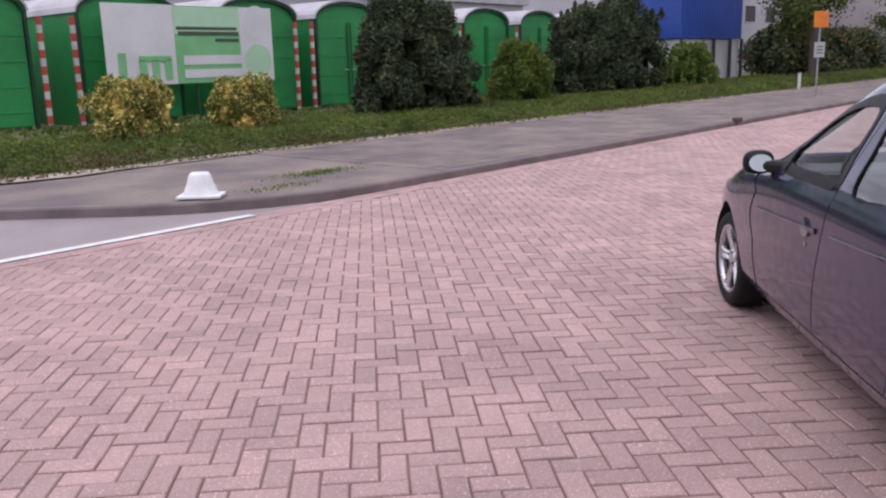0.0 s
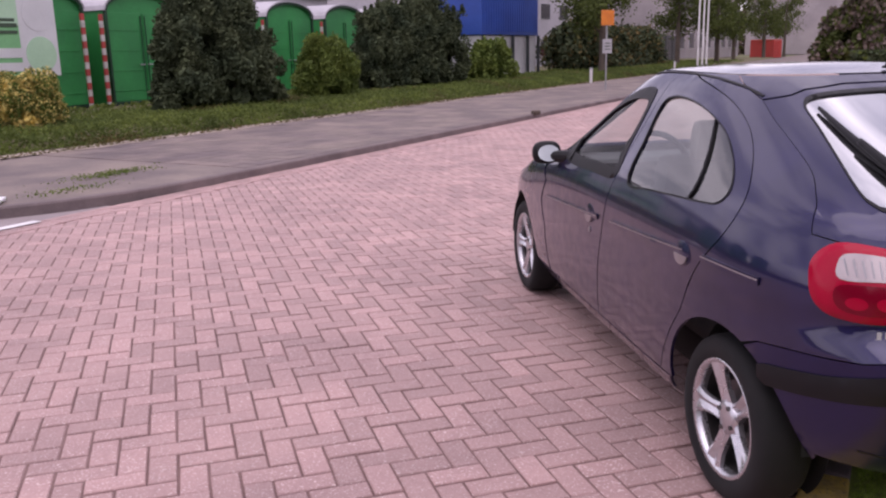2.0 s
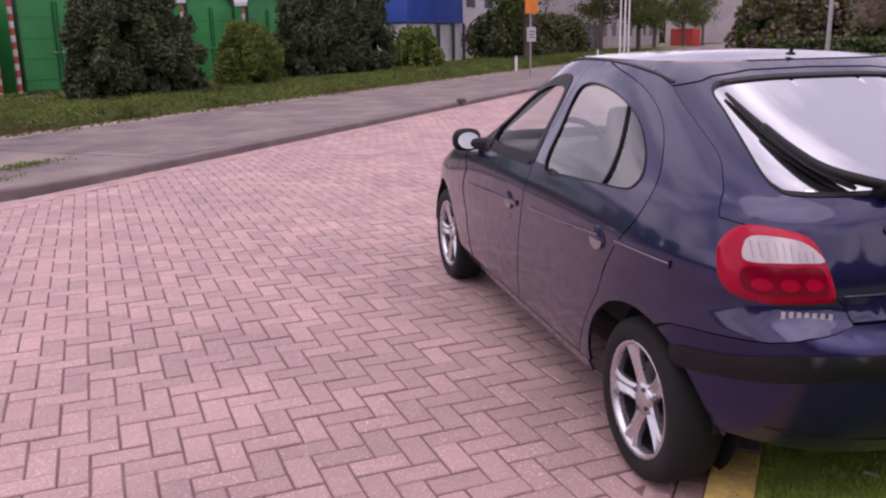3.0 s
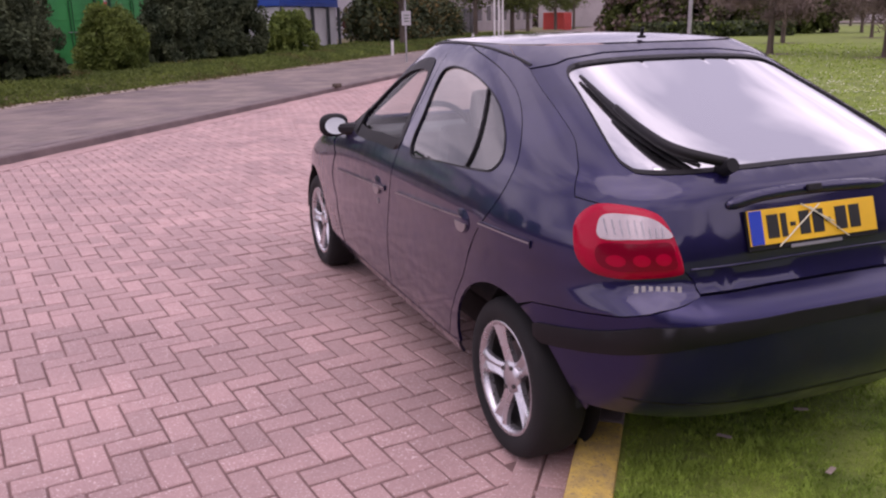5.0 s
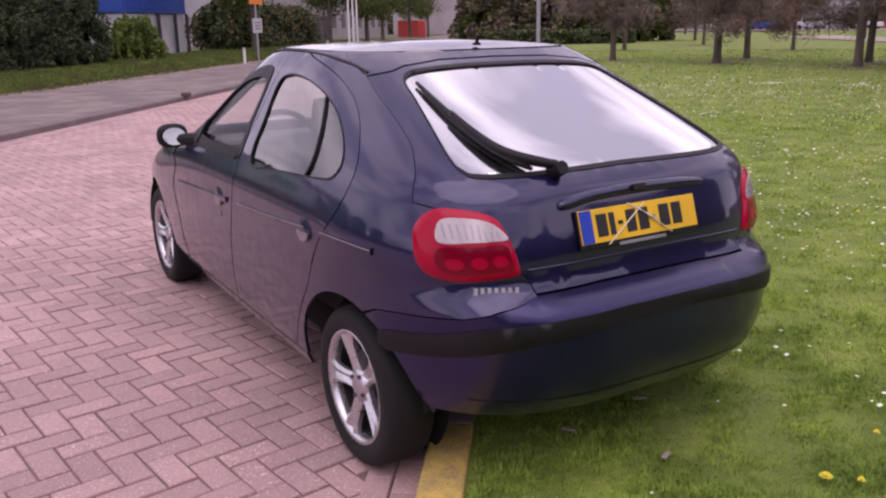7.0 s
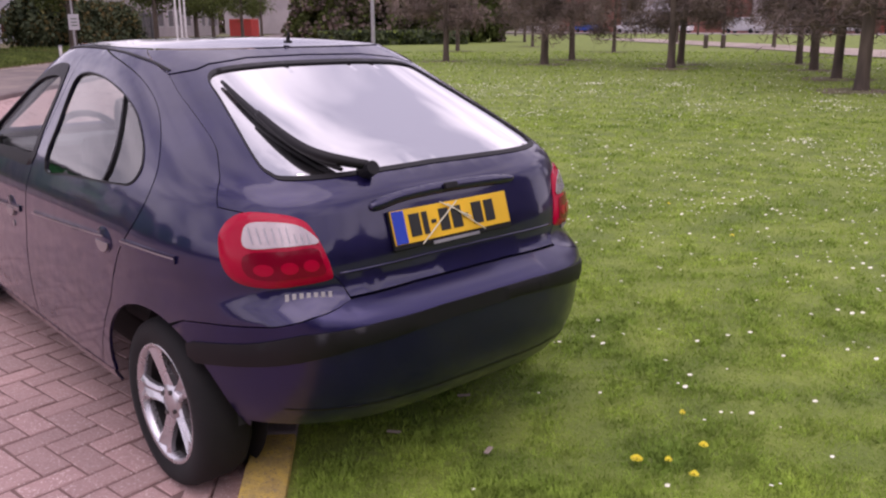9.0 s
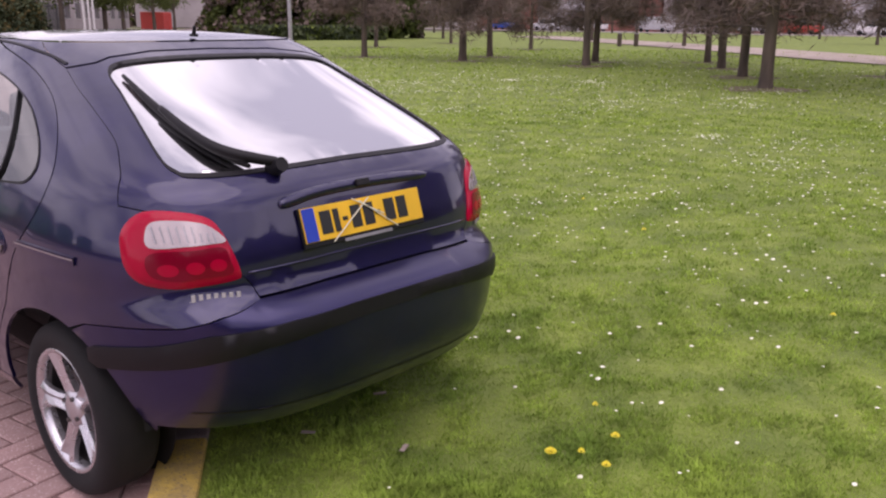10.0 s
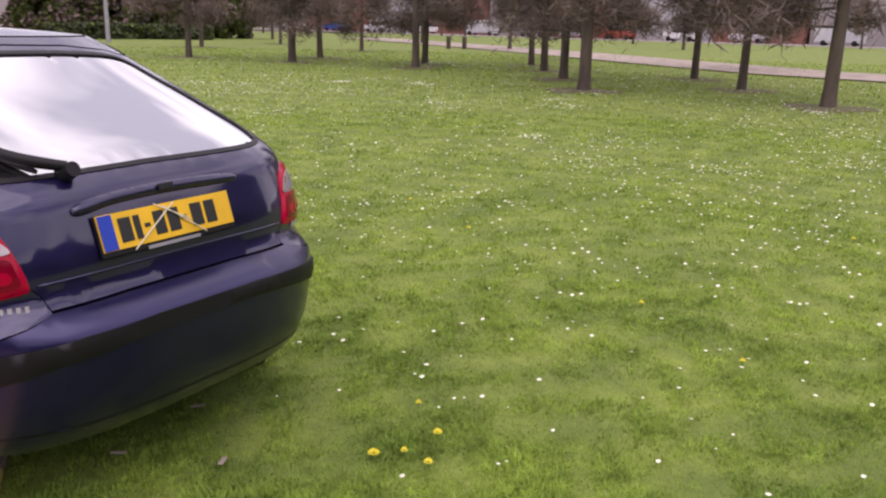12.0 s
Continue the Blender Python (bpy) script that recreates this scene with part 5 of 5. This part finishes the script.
def front_door(m):
    d = panel("front_door", m(b_seam + list(reversed(front_seam))), PAINT, car, [m(front_window)])
    g = panel("window_pane", m(front_window), GLASS_FRONT, d, off=-0.006, gap=0, rim=0, label="clear tinted side glass")
    g.visible_shadow = False
    panel("window_seal", m(shrink(front_window, -0.012)), TRIM_BLACK, d, [m(shrink(front_window, 0.038))], off=0.003, gap=0, rim=0.008, step=0.03)
    sail = [S(1.60, 1.06), S(1.685, 1.0), S(1.70, .955), S(1.60, .945)]
    panel("mirror_base", m(sail), TRIM_BLACK, d, off=0.008, gap=0, rim=0.012)
    return d


def quarter(m):
    q = [rear_seam[0]] + rear_seam[1:] + [S(.36, .30)] + arc(0, .285, ARCH, 2, 112) + [S(-.20, .632), S(-.30, .645), B(-.645, .668), B(-.571, .695), B(-.443, .722)]
    q += list(reversed(hatch_side + [B(-.588, .962), B(-.520, .925), B(-.480, .80), B(-.452, .765), B(-.440, .735)])) + [S(.52, TOP)]
    return panel("rear_quarter", m(q), PAINT, car, gap=0.0012)


rear_doors, front_doors, quarters = both(rear_door), both(front_door), both(quarter)
roof_corner = [S(.52, TOP), hatch_side[0]] + list(reversed(hatch_top))
panel("roof_end", roof_corner + mirrored(roof_corner), PAINT, car, step=0.03)
hatch = panel("tailgate", hatch_seam + mirrored(hatch_seam), PAINT, car, [back_glass], gap=0.002)
pane = panel("rear_glass", back_glass, GLASS_REAR, hatch, off=-0.004, gap=0, rim=0, label="pale reflecting heated rear glass")
pane.visible_shadow = False
panel("glass_seal", shrink(back_glass, -0.004), TRIM_BLACK, hatch, [shrink(back_glass, 0.006)], off=0.0025, gap=0, rim=0.008, step=0.03)

bumper_edge = arc(0, .285, ARCH, 114, 178, 8)
bumper_top = [S(-.20, .630), S(-.30, .643), B(-.645, .666), B(-.571, .694), B(-.443, .7245), B(-.20, .7300)]
bumper_half = list(reversed(bumper_top)) + bumper_edge + [S(-.36, .310), B(-.66, .325), B(-.40, .335), B(-.15, .335)]
bumper = panel("rear_bumper", bumper_half + mirrored(bumper_half), BUMPER_PAINT, car, gap=0.001)
strip_half = [B(-.20, .682), B(-.40, .672), B(-.60, .648), B(-.695, .605), S(-.235, .572), S(-.205, .56), S(-.205, .52), S(-.24, .504), B(-.70, .530), B(-.645, .548), B(-.475, .604), B(-.30, .628), B(-.15, .638)]
panel("rub_strip", strip_half + mirrored(strip_half), TRIM_BLACK, bumper, off=0.006, gap=0, rim=0.012, dome=0.005, label="matt black bumper rub strip")
# shade of the low bumper crease, put in as a flat black strip
low_half = [B(-.30, .405), B(-.62, .400), B(-.62, .394), B(-.30, .399)]
panel("crease_shade_line", low_half + mirrored(low_half), TRIM_BLACK, bumper, off=0.001, gap=0, rim=0.0)

fender_half = [S(1.878, .953), S(1.912, .927), S(1.955, .80), S(1.96, .55), S(1.94, .30), S(2.22, .30)] + arc(2.58, .285, ARCH, 178, 2) + [S(2.94, .29), N(-.45, .26)]
panel("front_body", fender_half + mirrored(fender_half, True), PAINT, car)
scr_half = [p for p in front_seam if p[1] > .96] + [S(1.872, .957), N(-.55, .957), N(-.3, .957)]
frame_panel = panel("windscreen_frame", scr_half + mirrored(scr_half, True), PAINT, car, [screen])
ws = panel("windscreen", screen, GLASS_FRONT, frame_panel, off=-0.005, gap=0, rim=0)
ws.visible_shadow = False


def sill(m):
    return panel("sill", m([S(.36, .298), S(2.22, .298), S(2.20, .225), S(.40, .225)]), PAINT, car)


both(sill)

# roof cap
rv, rf = [], []
rings = 9
seg = 64
cy = 0.80
for i in range(rings):
    k = 1 - i / (rings - 1)
    for j in range(seg):
        p = skin(2 * math.pi * j / seg, 1.402)
        rv.append((p.x * k, cy + (p.y - cy) * k, 1.402 + 0.026 * (1 - k ** 2.2)))
for i in range(rings - 1):
    for j in range(seg):
        a, b = i * seg + j, i * seg + (j + 1) % seg
        rf.append((a, a + seg, b + seg, b))
roof = part("roof", mesh_from("roof", rv, rf, PAINT, smooth=True), None, car)
gutter = smooth_line([(.30, 1.333), (.42, 1.362), (.60, 1.384), (.85, 1.394), (1.08, 1.392), (1.20, 1.380)], 5, False)
both(lambda m: panel("roof_strip", m([S(y, z + 0.003) for y, z in gutter] + [S(y, z - 0.002) for y, z in reversed(gutter)]), TRIM_BLACK, roof, off=0.003, gap=0, rim=0.006, label="black roof gutter strip"))
part("aerial", rod_bm((0.0, .40, 1.418), (0.0, .392, 1.452), 0.009, 0.0055, 10), TRIM_BLACK, roof, "short black roof aerial stub")
part("aerial_foot", box_bm(0.022, 0.032, 0.010, (0, .40, 1.418), 0.004), TRIM_BLACK, roof)

# dark inner shell, floor and wheel houses
def liner(m):
    side_in = [S(-.15, .66), S(.30, .64)] + [S(.40, .52), S(.44, .30), S(2.16, .30)] + [S(2.2, .55), S(2.58, .66), S(2.7, .70), S(2.2, .90), S(1.9, .93), S(.9, .94), S(.1, .955), S(-.15, .95)]
    return panel("inner_panel", m(side_in), INNER, car, off=-0.035, gap=0, rim=0.0, step=0.08)


both(liner)


def pillar_liner(m):
    band = [q for q in rear_seam if q[1] > .97] + [S(-.15, .97)] + [q for q in reversed(hatch_side) if q[1] > .99]
    panel("inner_pillar", m(shrink(band, -0.012)), INNER, car, off=-0.022, gap=0, rim=0.0, step=0.06)
    post = [S(.90, 1.395), S(.91, 1.2), S(.91, .96), S(.975, .96), S(.965, 1.2), S(.965, 1.395)]
    panel("inner_post", m(post), INNER, car, off=-0.025, gap=0, rim=0.0, step=0.06)


both(pillar_liner)
tail_in = [B(-.70, .95), B(-.70, .70), B(-.62, .45), B(-.3, .42)]
panel("inner_tail", tail_in + mirrored(tail_in), INNER, car, off=-0.03, gap=0, rim=0, step=0.08)
part("underbody", box_bm(1.18, 3.1, 0.16, (0, 1.42, 0.30), 0.03), INNER, car)
part("boot_floor", box_bm(0.95, 0.7, 0.10, (0, -0.03, 0.44), 0.02), INNER, car)
for y in (0.0, 2.58):
    for sx in (-1, 1):
        prof = [(0.33, sx * 0.55), (ARCH - 0.004, sx * 0.55), (ARCH - 0.004, sx * (0.70 if y < 1 else 0.78))]
        v, f = lathe(prof, 40)
        v = [(a, y + b, .285 + max(c, 0.02)) for a, b, c in v]
        f = [q for q in f if sum(v[i][2] > .306 for i in q) > 1]
        part("wheel_house", mesh_from("wheel_house", v, f, INNER), None, car)
        bm = bmesh.new()
        bmesh.ops.create_circle(bm, cap_ends=True, segments=40, radius=ARCH * 0.8, matrix=Matrix.Translation((sx * 0.56, y, .285)) @ Matrix.Rotation(math.pi / 2, 4, "Y"))
        part("wheel_house_wall", bm, INNER, car)


# lamps
lamp_line = [B(-x, z) for x, z in smooth_line([(.655, .974), (.587, .974), (.530, .955), (.506, .918), (.489, .86), (.475, .797), (.490, .782), (.560, .774), (.630, .768), (.684, .777), (.708, .808), (.713, .862), (.698, .925)], 4)]
white_line = [B(-x, z) for x, z in smooth_line([(.640, .948), (.59, .950), (.546, .940), (.518, .917), (.504, .890), (.55, .885), (.60, .882), (.662, .880), (.660, .920)], 4)]
low_line = [B(-x, z) for x, z in smooth_line([(.655, .868), (.58, .872), (.515, .875), (.502, .84), (.500, .805), (.56, .798), (.63, .792), (.668, .805), (.675, .845)], 4)]


def tail_lamp(m):
    lp = panel("tail_lamp", m(lamp_line), LAMP_RED, car, off=0.003, gap=0, rim=0.012, step=0.02, dome=0.012, label="red tail lamp with a clear upper section")
    panel("clear_lens", m(white_line), LAMP_WHITE, lp, off=0.0165, gap=0, rim=0.004, step=0.012, label="clear ribbed lens")
    panel("deep_lens", m(low_line), LAMP_DEEP, lp, off=0.0165, gap=0, rim=0.004, step=0.015, label="darker red lens")
    for k, (x, z) in enumerate(((.532, .830), (.583, .826), (.637, .822))):
        ring = [B(-(x + .020 * math.cos(t)), z + .017 * math.sin(t)) for t in (2 * math.pi * i / 14 for i in range(14))]
        panel("reflector", m(ring), LAMP_RED, lp, off=0.0185, gap=0, rim=0.003, step=0.012, label="round reflector")
    for k in range(9):
        x = .526 + k * .0150
        rib = [B(-x, .934 if x > .56 else .914), B(-x, .892), B(-(x + .003), .892), B(-(x + .003), .934 if x > .56 else .916)]
        panel("lens_rib", m(rib), CHROME, lp, off=0.0185, gap=0, rim=0.003)
    return lp


both(tail_lamp)
for sgn in (-1, 1):
    head = [N(sgn * .45, .70), N(sgn * .62, .72), N(sgn * .70, .70), N(sgn * .68, .60), N(sgn * .45, .58)]
    panel("head_lamp", head, LAMP_WHITE, car, off=0.006, gap=0, rim=0.01)

# plate, handle bar, badges, wiper

def back_place(x, z, off=0.0):
    u, zz = B(x, z)
    return skin(u, zz, off)


def on_back(x, z, off):
    """Pose on the tailgate: local x across, local z up along the surface, local y forwards."""
    u, zz = B(x, z)
    n = skin_normal(u, zz)
    up = (Vector((0, 0, 1)) - n * n.z).normalized()
    right = (-n).cross(up) * -1
    right = up.cross(n)
    m = Matrix((right, -n, up)).transposed().to_4x4()
    m.translation = skin(u, zz, off)
    return m


plate = part("number_plate", box_bm(0.495, 0.006, 0.105, (0, 0, 0), 0.002), PLATE_YELLOW, hatch, "yellow number plate with a blue end")
plate.matrix_basis = on_back(-0.030, 0.896, 0.012)
part("blue_end", box_bm(0.046, 0.003, 0.101, (-0.2225, -0.0045, 0), 0.001), PLATE_BLUE, plate, "blue end of the plate")
part("plate_holder", box_bm(0.504, 0.010, 0.122, (0, 0.007, -0.007), 0.003), TRIM_BLACK, plate)
for x0, w in ((-0.172, .042), (-0.120, .022), (-0.085, .020), (-0.05, .040), (0.002, .042), (0.052, .020), (0.092, .044), (0.148, .042)):
    h = 0.012 if w == .020 else 0.07
    part("print_bar", box_bm(w, 0.002, h, (x0 + w / 2 - 0.01, -0.0045, 0), 0.001), PLATE_BLACK, plate)
for a, b in (((-.15, -.062), (.02, .05)), ((-.02, .045), (.12, -.058)), ((-.05, .055), (.07, -.01))):
    part("cable_tie", rod_bm((a[0], -0.010, a[1]), (b[0], -0.010, b[1]), 0.0022, seg=6), CABLE, plate, "thin pale cable tie")
part("holder_print", box_bm(0.20, 0.002, 0.010, (0.0, -0.0005, -0.0655)), CHROME, plate)
grip = smooth_line([(-.362, .962), (-.345, .986), (-.22, 1.003), (-.02, 1.008), (.18, 1.003), (.272, .992), (.285, .978), (.24, .970), (0, .975), (-.22, .970), (-.33, .955)], 4)
bar = panel("tailgate_handle", [B(-.325 + (x + .362) * .935, z) for x, z in grip], PAINT, hatch, off=0.004, gap=0, rim=0.010, step=0.006, dome=0.017)
lock_button = part("lock_button", box_bm(0.055, 0.012, 0.024, (0, 0, 0), 0.005), TRIM_BLACK, bar)
lock_button.matrix_basis = on_back(-0.02, 0.990, 0.022)
for bx, bz, n, w, h in ((-.545, .740, 7, .0205, .021), (.575, .770, 6, .015, .017)):
    badge = part("badge", box_bm(n * w, 0.0012, 0.004, (0, 0, -h / 2), 0.0004), BADGE, quarters[0] if bx < 0 else hatch, "small dull silver badge")
    badge.matrix_basis = on_back(bx, bz, 0.002)
    for k in range(n):
        part("badge_bar", box_bm(w * 0.55, 0.003, h, ((k - (n - 1) / 2) * w, -0.001, 0), 0.001), BADGE, badge)
def tube(points, radii, seg=10):
    """A round bar through points, with a radius at each."""
    bm, prev = bmesh.new(), None
    for i, (q, r) in enumerate(zip(points, radii)):
        t = (points[min(i + 1, len(points) - 1)] - points[max(i - 1, 0)]).normalized()
        sd = t.cross(Vector((0, -0.66, 0.75))).normalized()
        up = sd.cross(t)
        ring = [bm.verts.new(q + (sd * math.cos(a) + up * math.sin(a)) * r) for a in (2 * math.pi * k / seg for k in range(seg))]
        if prev:
            for k in range(seg):
                bm.faces.new((prev[k], prev[(k + 1) % seg], ring[(k + 1) % seg], ring[k]))
        else:
            bm.faces.new(list(reversed(ring)))
        prev = ring
    bm.faces.new(prev)
    bmesh.ops.recalc_face_normals(bm, faces=bm.faces)
    return bm


# thin bar added along the crease to bring out its highlight line
ridge = [back_place(-.455 + .91 * i / 30, .796 + .006 * math.sin(math.pi * i / 30), 0.0005) for i in range(31)]
part("tailgate_crease", tube(ridge, [0.0042] * 31, 8), PAINT, hatch, smooth=True)
w0 = back_place(-0.285, 1.052, 0.018)
wiper = part("wiper", rod_bm(w0 + Vector((0, 0.02, -0.01)), w0 + Vector((0, -0.03, 0.012)), 0.026, 0.022, 18), TRIM_BLACK, hatch, "black rear wiper arm and blade")
arm_line = smooth_line([(-.285, 1.054), (-.33, 1.066), (-.385, 1.084), (-.420, 1.108), (-.436, 1.150), (-.438, 1.200)], 5, False)
arm_pts = [back_place(x, z, 0.034 - 0.012 * i / len(arm_line)) for i, (x, z) in enumerate(arm_line)]
part("wiper_arm", tube(arm_pts, [0.0145 + 0.005 * math.sin(math.pi * i / (len(arm_pts) - 1)) - 0.004 * i / len(arm_pts) for i in range(len(arm_pts))]), TRIM_BLACK, wiper, smooth=True)
blade_line = smooth_line([(-.352, 1.064), (-.392, 1.096), (-.424, 1.150), (-.436, 1.215), (-.428, 1.295)], 5, False)
blade_pts = [back_place(x, z, 0.009) for x, z in blade_line]
part("wiper_blade", tube(blade_pts, [0.006 + 0.010 * math.sin(math.pi * i / (len(blade_pts) - 1)) for i in range(len(blade_pts))], 8), TRIM_BLACK, wiper, smooth=True)

# side mouldings, handles, mirrors
mould = smooth_line([(2.20, .700), (1.95, .715), (1.5, .742), (1.0, .772), (.5, .800), (.1, .822), (-.19, .818)], 6, False)


def moulding(m, y0, y1, parent):
    pts = [p for p in mould if y0 <= p[0] <= y1]
    top = [S(y, z + 0.012) for y, z in pts]
    low = [S(y, z - 0.012) for y, z in reversed(pts)]
    ob = panel("side_moulding", m(top + low), PAINT, parent, off=0.007, gap=0, rim=0.01, dome=0.003)
    # pale chrome strip painted in for the highlight along the body-colour moulding
    line_t = [S(y, z + 0.0075) for y, z in pts]
    line_b = [S(y, z + 0.0025) for y, z in reversed(pts)]
    panel("highlight_line", m(line_t + line_b), CHROME, ob, off=0.0115, gap=0, rim=0.001, label="thin chrome strip standing in for the moulding highlight")


for i, m in enumerate((lambda p: list(p), lambda p: mirrored(p))):
    moulding(m, 1.06, 1.93, front_doors[i])
    moulding(m, 0.16, 0.99, rear_doors[i])
    moulding(m, -0.19, 0.13, quarters[i])
    for y, z, d in ((0.235, .806, rear_doors[i]), (1.195, .762, front_doors[i])):
        ring = [S(y + .055 * math.cos(t), z + .045 * math.sin(t)) for t in (2 * math.pi * k / 20 for k in range(20))]
        h = panel("door_handle", m(ring), PAINT, d, off=0.002, gap=0, rim=0.006, step=0.02, dome=0.007)
        flap = [S(y + .046 * math.cos(t), z - .004 + .034 * math.sin(t)) for t in (math.pi + math.pi * k / 12 for k in range(13))]
        panel("handle_flap", m(flap), CHROME, h, off=0.0105, gap=0, rim=0.004, step=0.02, label="worn silvery flap")
    lock = [S(1.19 + .012 * math.cos(t), .69 + .014 * math.sin(t)) for t in (2 * math.pi * k / 10 for k in range(10))]
    panel("door_lock", m(lock), CHROME, front_doors[i], off=0.004, gap=0, rim=0.004, step=0.01)
    sx = -1 if i == 0 else 1
    bm = bmesh.new()
    bmesh.ops.create_uvsphere(bm, u_segments=24, v_segments=14, radius=1.0)
    for v in bm.verts:
        c = v.co
        v.co = Vector((sx * 0.868 + 0.076 * math.copysign(abs(c.x) ** 0.75, c.x), 1.83 + (0.075 if c.y > 0 else 0.03) * c.y, 0.965 + 0.060 * math.copysign(abs(c.z) ** 0.75, c.z)))
    mir = part("side_mirror", bm, TRIM_BLACK, front_doors[i], "black door mirror", smooth=True)
    bm = bmesh.new()
    bmesh.ops.create_cone(bm, cap_ends=True, segments=28, radius1=1, radius2=1, depth=0.006, matrix=Matrix.Translation((sx * 0.868, 1.792, 0.965)) @ Matrix.Rotation(sx * 0.25, 4, "Z") @ Matrix.Rotation(-0.21, 4, "X") @ Matrix.Diagonal((0.055, 1, 0.043, 1)) @ Matrix.Rotation(math.pi / 2, 4, "X"))
    part("mirror_glass", bm, GLASS_MIRROR, mir, "silvered mirror glass")
    part("mirror_foot", rod_bm((sx * 0.74, 1.68, 0.955), (sx * 0.86, 1.83, 0.945), 0.035, 0.03, 10), TRIM_BLACK, mir)


# wheels
def wheel(y, sx):
    hub = part("wheel", rod_bm((-0.05, 0, 0), (0.035, 0, 0), 0.06, 0.06, 20), DISC, car)
    hub.matrix_basis = pose(sx * 0.70, y, .285, 0, 0, 180 if sx < 0 else 0) @ Matrix.Rotation(0.35, 4, "X")
    tyre = [(.200, -.085), (.235, -.092), (.262, -.090), (.277, -.078), (.285, -.055), (.286, 0), (.285, .055), (.277, .078), (.262, .092), (.236, .095), (.212, .090), (.203, .084)]
    v, f = lathe(tyre, 56)
    part("tyre", mesh_from("tyre", v, f, RUBBER, smooth=True), None, hub)
    rim = [(.198, -.08), (.190, -.02), (.186, .06), (.190, .082), (.203, .088), (.207, .080)]
    v, f = lathe(rim, 56)
    part("rim", mesh_from("rim", v, f, ALLOY, smooth=True), None, hub, "silver alloy rim")
    v, f = lathe([(.197, -.028), (.189, -.02), (.185, .045)], 56)
    part("rim_barrel", mesh_from("rim_barrel", v, f, DISC, smooth=True), None, hub)
    v, f = lathe([(.0, .0), (.125, .0), (.125, .015), (.0, .015)], 40)
    part("brake_disc", mesh_from("brake_disc", v, f, DISC), None, hub)
    v, f = lathe([(.198, -.03), (.0, -.03)], 40)
    part("wheel_back", mesh_from("wheel_back", v, f, INNER), None, hub)
    for k in range(5):
        bm = bmesh.new()
        cols = []
        for r, w, t, xo in ((.030, .034, .030, .058), (.062, .031, .028, .064), (.10, .028, .026, .070), (.145, .033, .024, .077), (.190, .050, .022, .082)):
            cols.append([bm.verts.new(p) for p in ((xo - t, -w, r), (xo - 0.008, -w, r), (xo, -w * .62, r), (xo - .012, 0, r), (xo, w * .62, r), (xo - 0.008, w, r), (xo - t, w, r))])
        for a, b in zip(cols, cols[1:]):
            for i in range(7):
                bm.faces.new((a[i], b[i], b[(i + 1) % 7], a[(i + 1) % 7]))
        bm.faces.new(cols[0])
        bm.faces.new(list(reversed(cols[-1])))
        bmesh.ops.recalc_face_normals(bm, faces=bm.faces)
        bmesh.ops.rotate(bm, verts=bm.verts, cent=(0, 0, 0), matrix=Matrix.Rotation(2 * math.pi * k / 5, 3, "X"))
        part("spoke", bm, ALLOY, hub)
    v, f = lathe([(.060, .045), (.058, .062), (.040, .068), (.030, .072), (.0, .074)], 28)
    part("hub_cap", mesh_from("hub_cap", v, f, ALLOY, smooth=True), None, hub)
    for k in range(4):
        t = math.pi / 4 + k * math.pi / 2
        part("wheel_bolt", rod_bm((.060, .045 * math.cos(t), .045 * math.sin(t)), (.074, .045 * math.cos(t), .045 * math.sin(t)), .008, seg=6), DISC, hub)
    return hub


for y in (0.0, 2.58):
    for sx in (-1, 1):
        wheel(y, sx)

# cabin
def seat(x, y, parent, wide=0.50):
    s = part("seat", box_bm(wide, 0.50, 0.16, (x, y + 0.22, 0.46), 0.05), SEAT, parent)
    bm = box_bm(wide, 0.13, 0.56, (0, 0, 0.28), 0.05)
    bk = part("backrest", bm, SEAT, s)
    bk.matrix_basis = Matrix.Translation((x, y + 0.02, 0.50)) @ Matrix.Rotation(radians(16), 4, "X")
    hd = part("head_rest", box_bm(0.26, 0.09, 0.17, (0, 0, 0), 0.04), SEAT, s)
    hd.matrix_basis = Matrix.Translation((x, y - 0.17, 1.11)) @ Matrix.Rotation(radians(14), 4, "X")


seat(-0.36, 1.10, car)
seat(0.36, 1.10, car)
part("rear_bench", box_bm(1.24, 0.52, 0.16, (0, .48, .45), 0.05), SEAT, car)
rb = part("rear_backrest", box_bm(1.22, 0.14, 0.52, (0, 0, 0.26), 0.05), SEAT, car)
rb.matrix_basis = Matrix.Translation((0, 0.22, 0.46)) @ Matrix.Rotation(radians(14), 4, "X")
part("parcel_shelf", box_bm(1.16, 0.46, 0.03, (0, -0.12, 0.94), 0.01), SEAT, car)
part("dashboard", box_bm(1.34, 0.40, 0.24, (0, 1.93, 0.80), 0.06), TRIM_BLACK, car)
v, f = [], []
for i in range(28):
    t = 2 * math.pi * i / 28
    for j in range(8):
        q = 2 * math.pi * j / 8
        r = 0.18 + 0.016 * math.cos(q)
        v.append((r * math.cos(t), 0.016 * math.sin(q), r * math.sin(t)))
for i in range(28):
    for j in range(8):
        f.append((i * 8 + j, i * 8 + (j + 1) % 8, ((i + 1) % 28) * 8 + (j + 1) % 8, ((i + 1) % 28) * 8 + j))
sw = part("steering_wheel", mesh_from("steering_wheel", v, f, TRIM_BLACK, smooth=True), None, car)
sw.matrix_basis = Matrix.Translation((-0.36, 1.60, 0.90)) @ Matrix.Rotation(radians(-25), 4, "X")
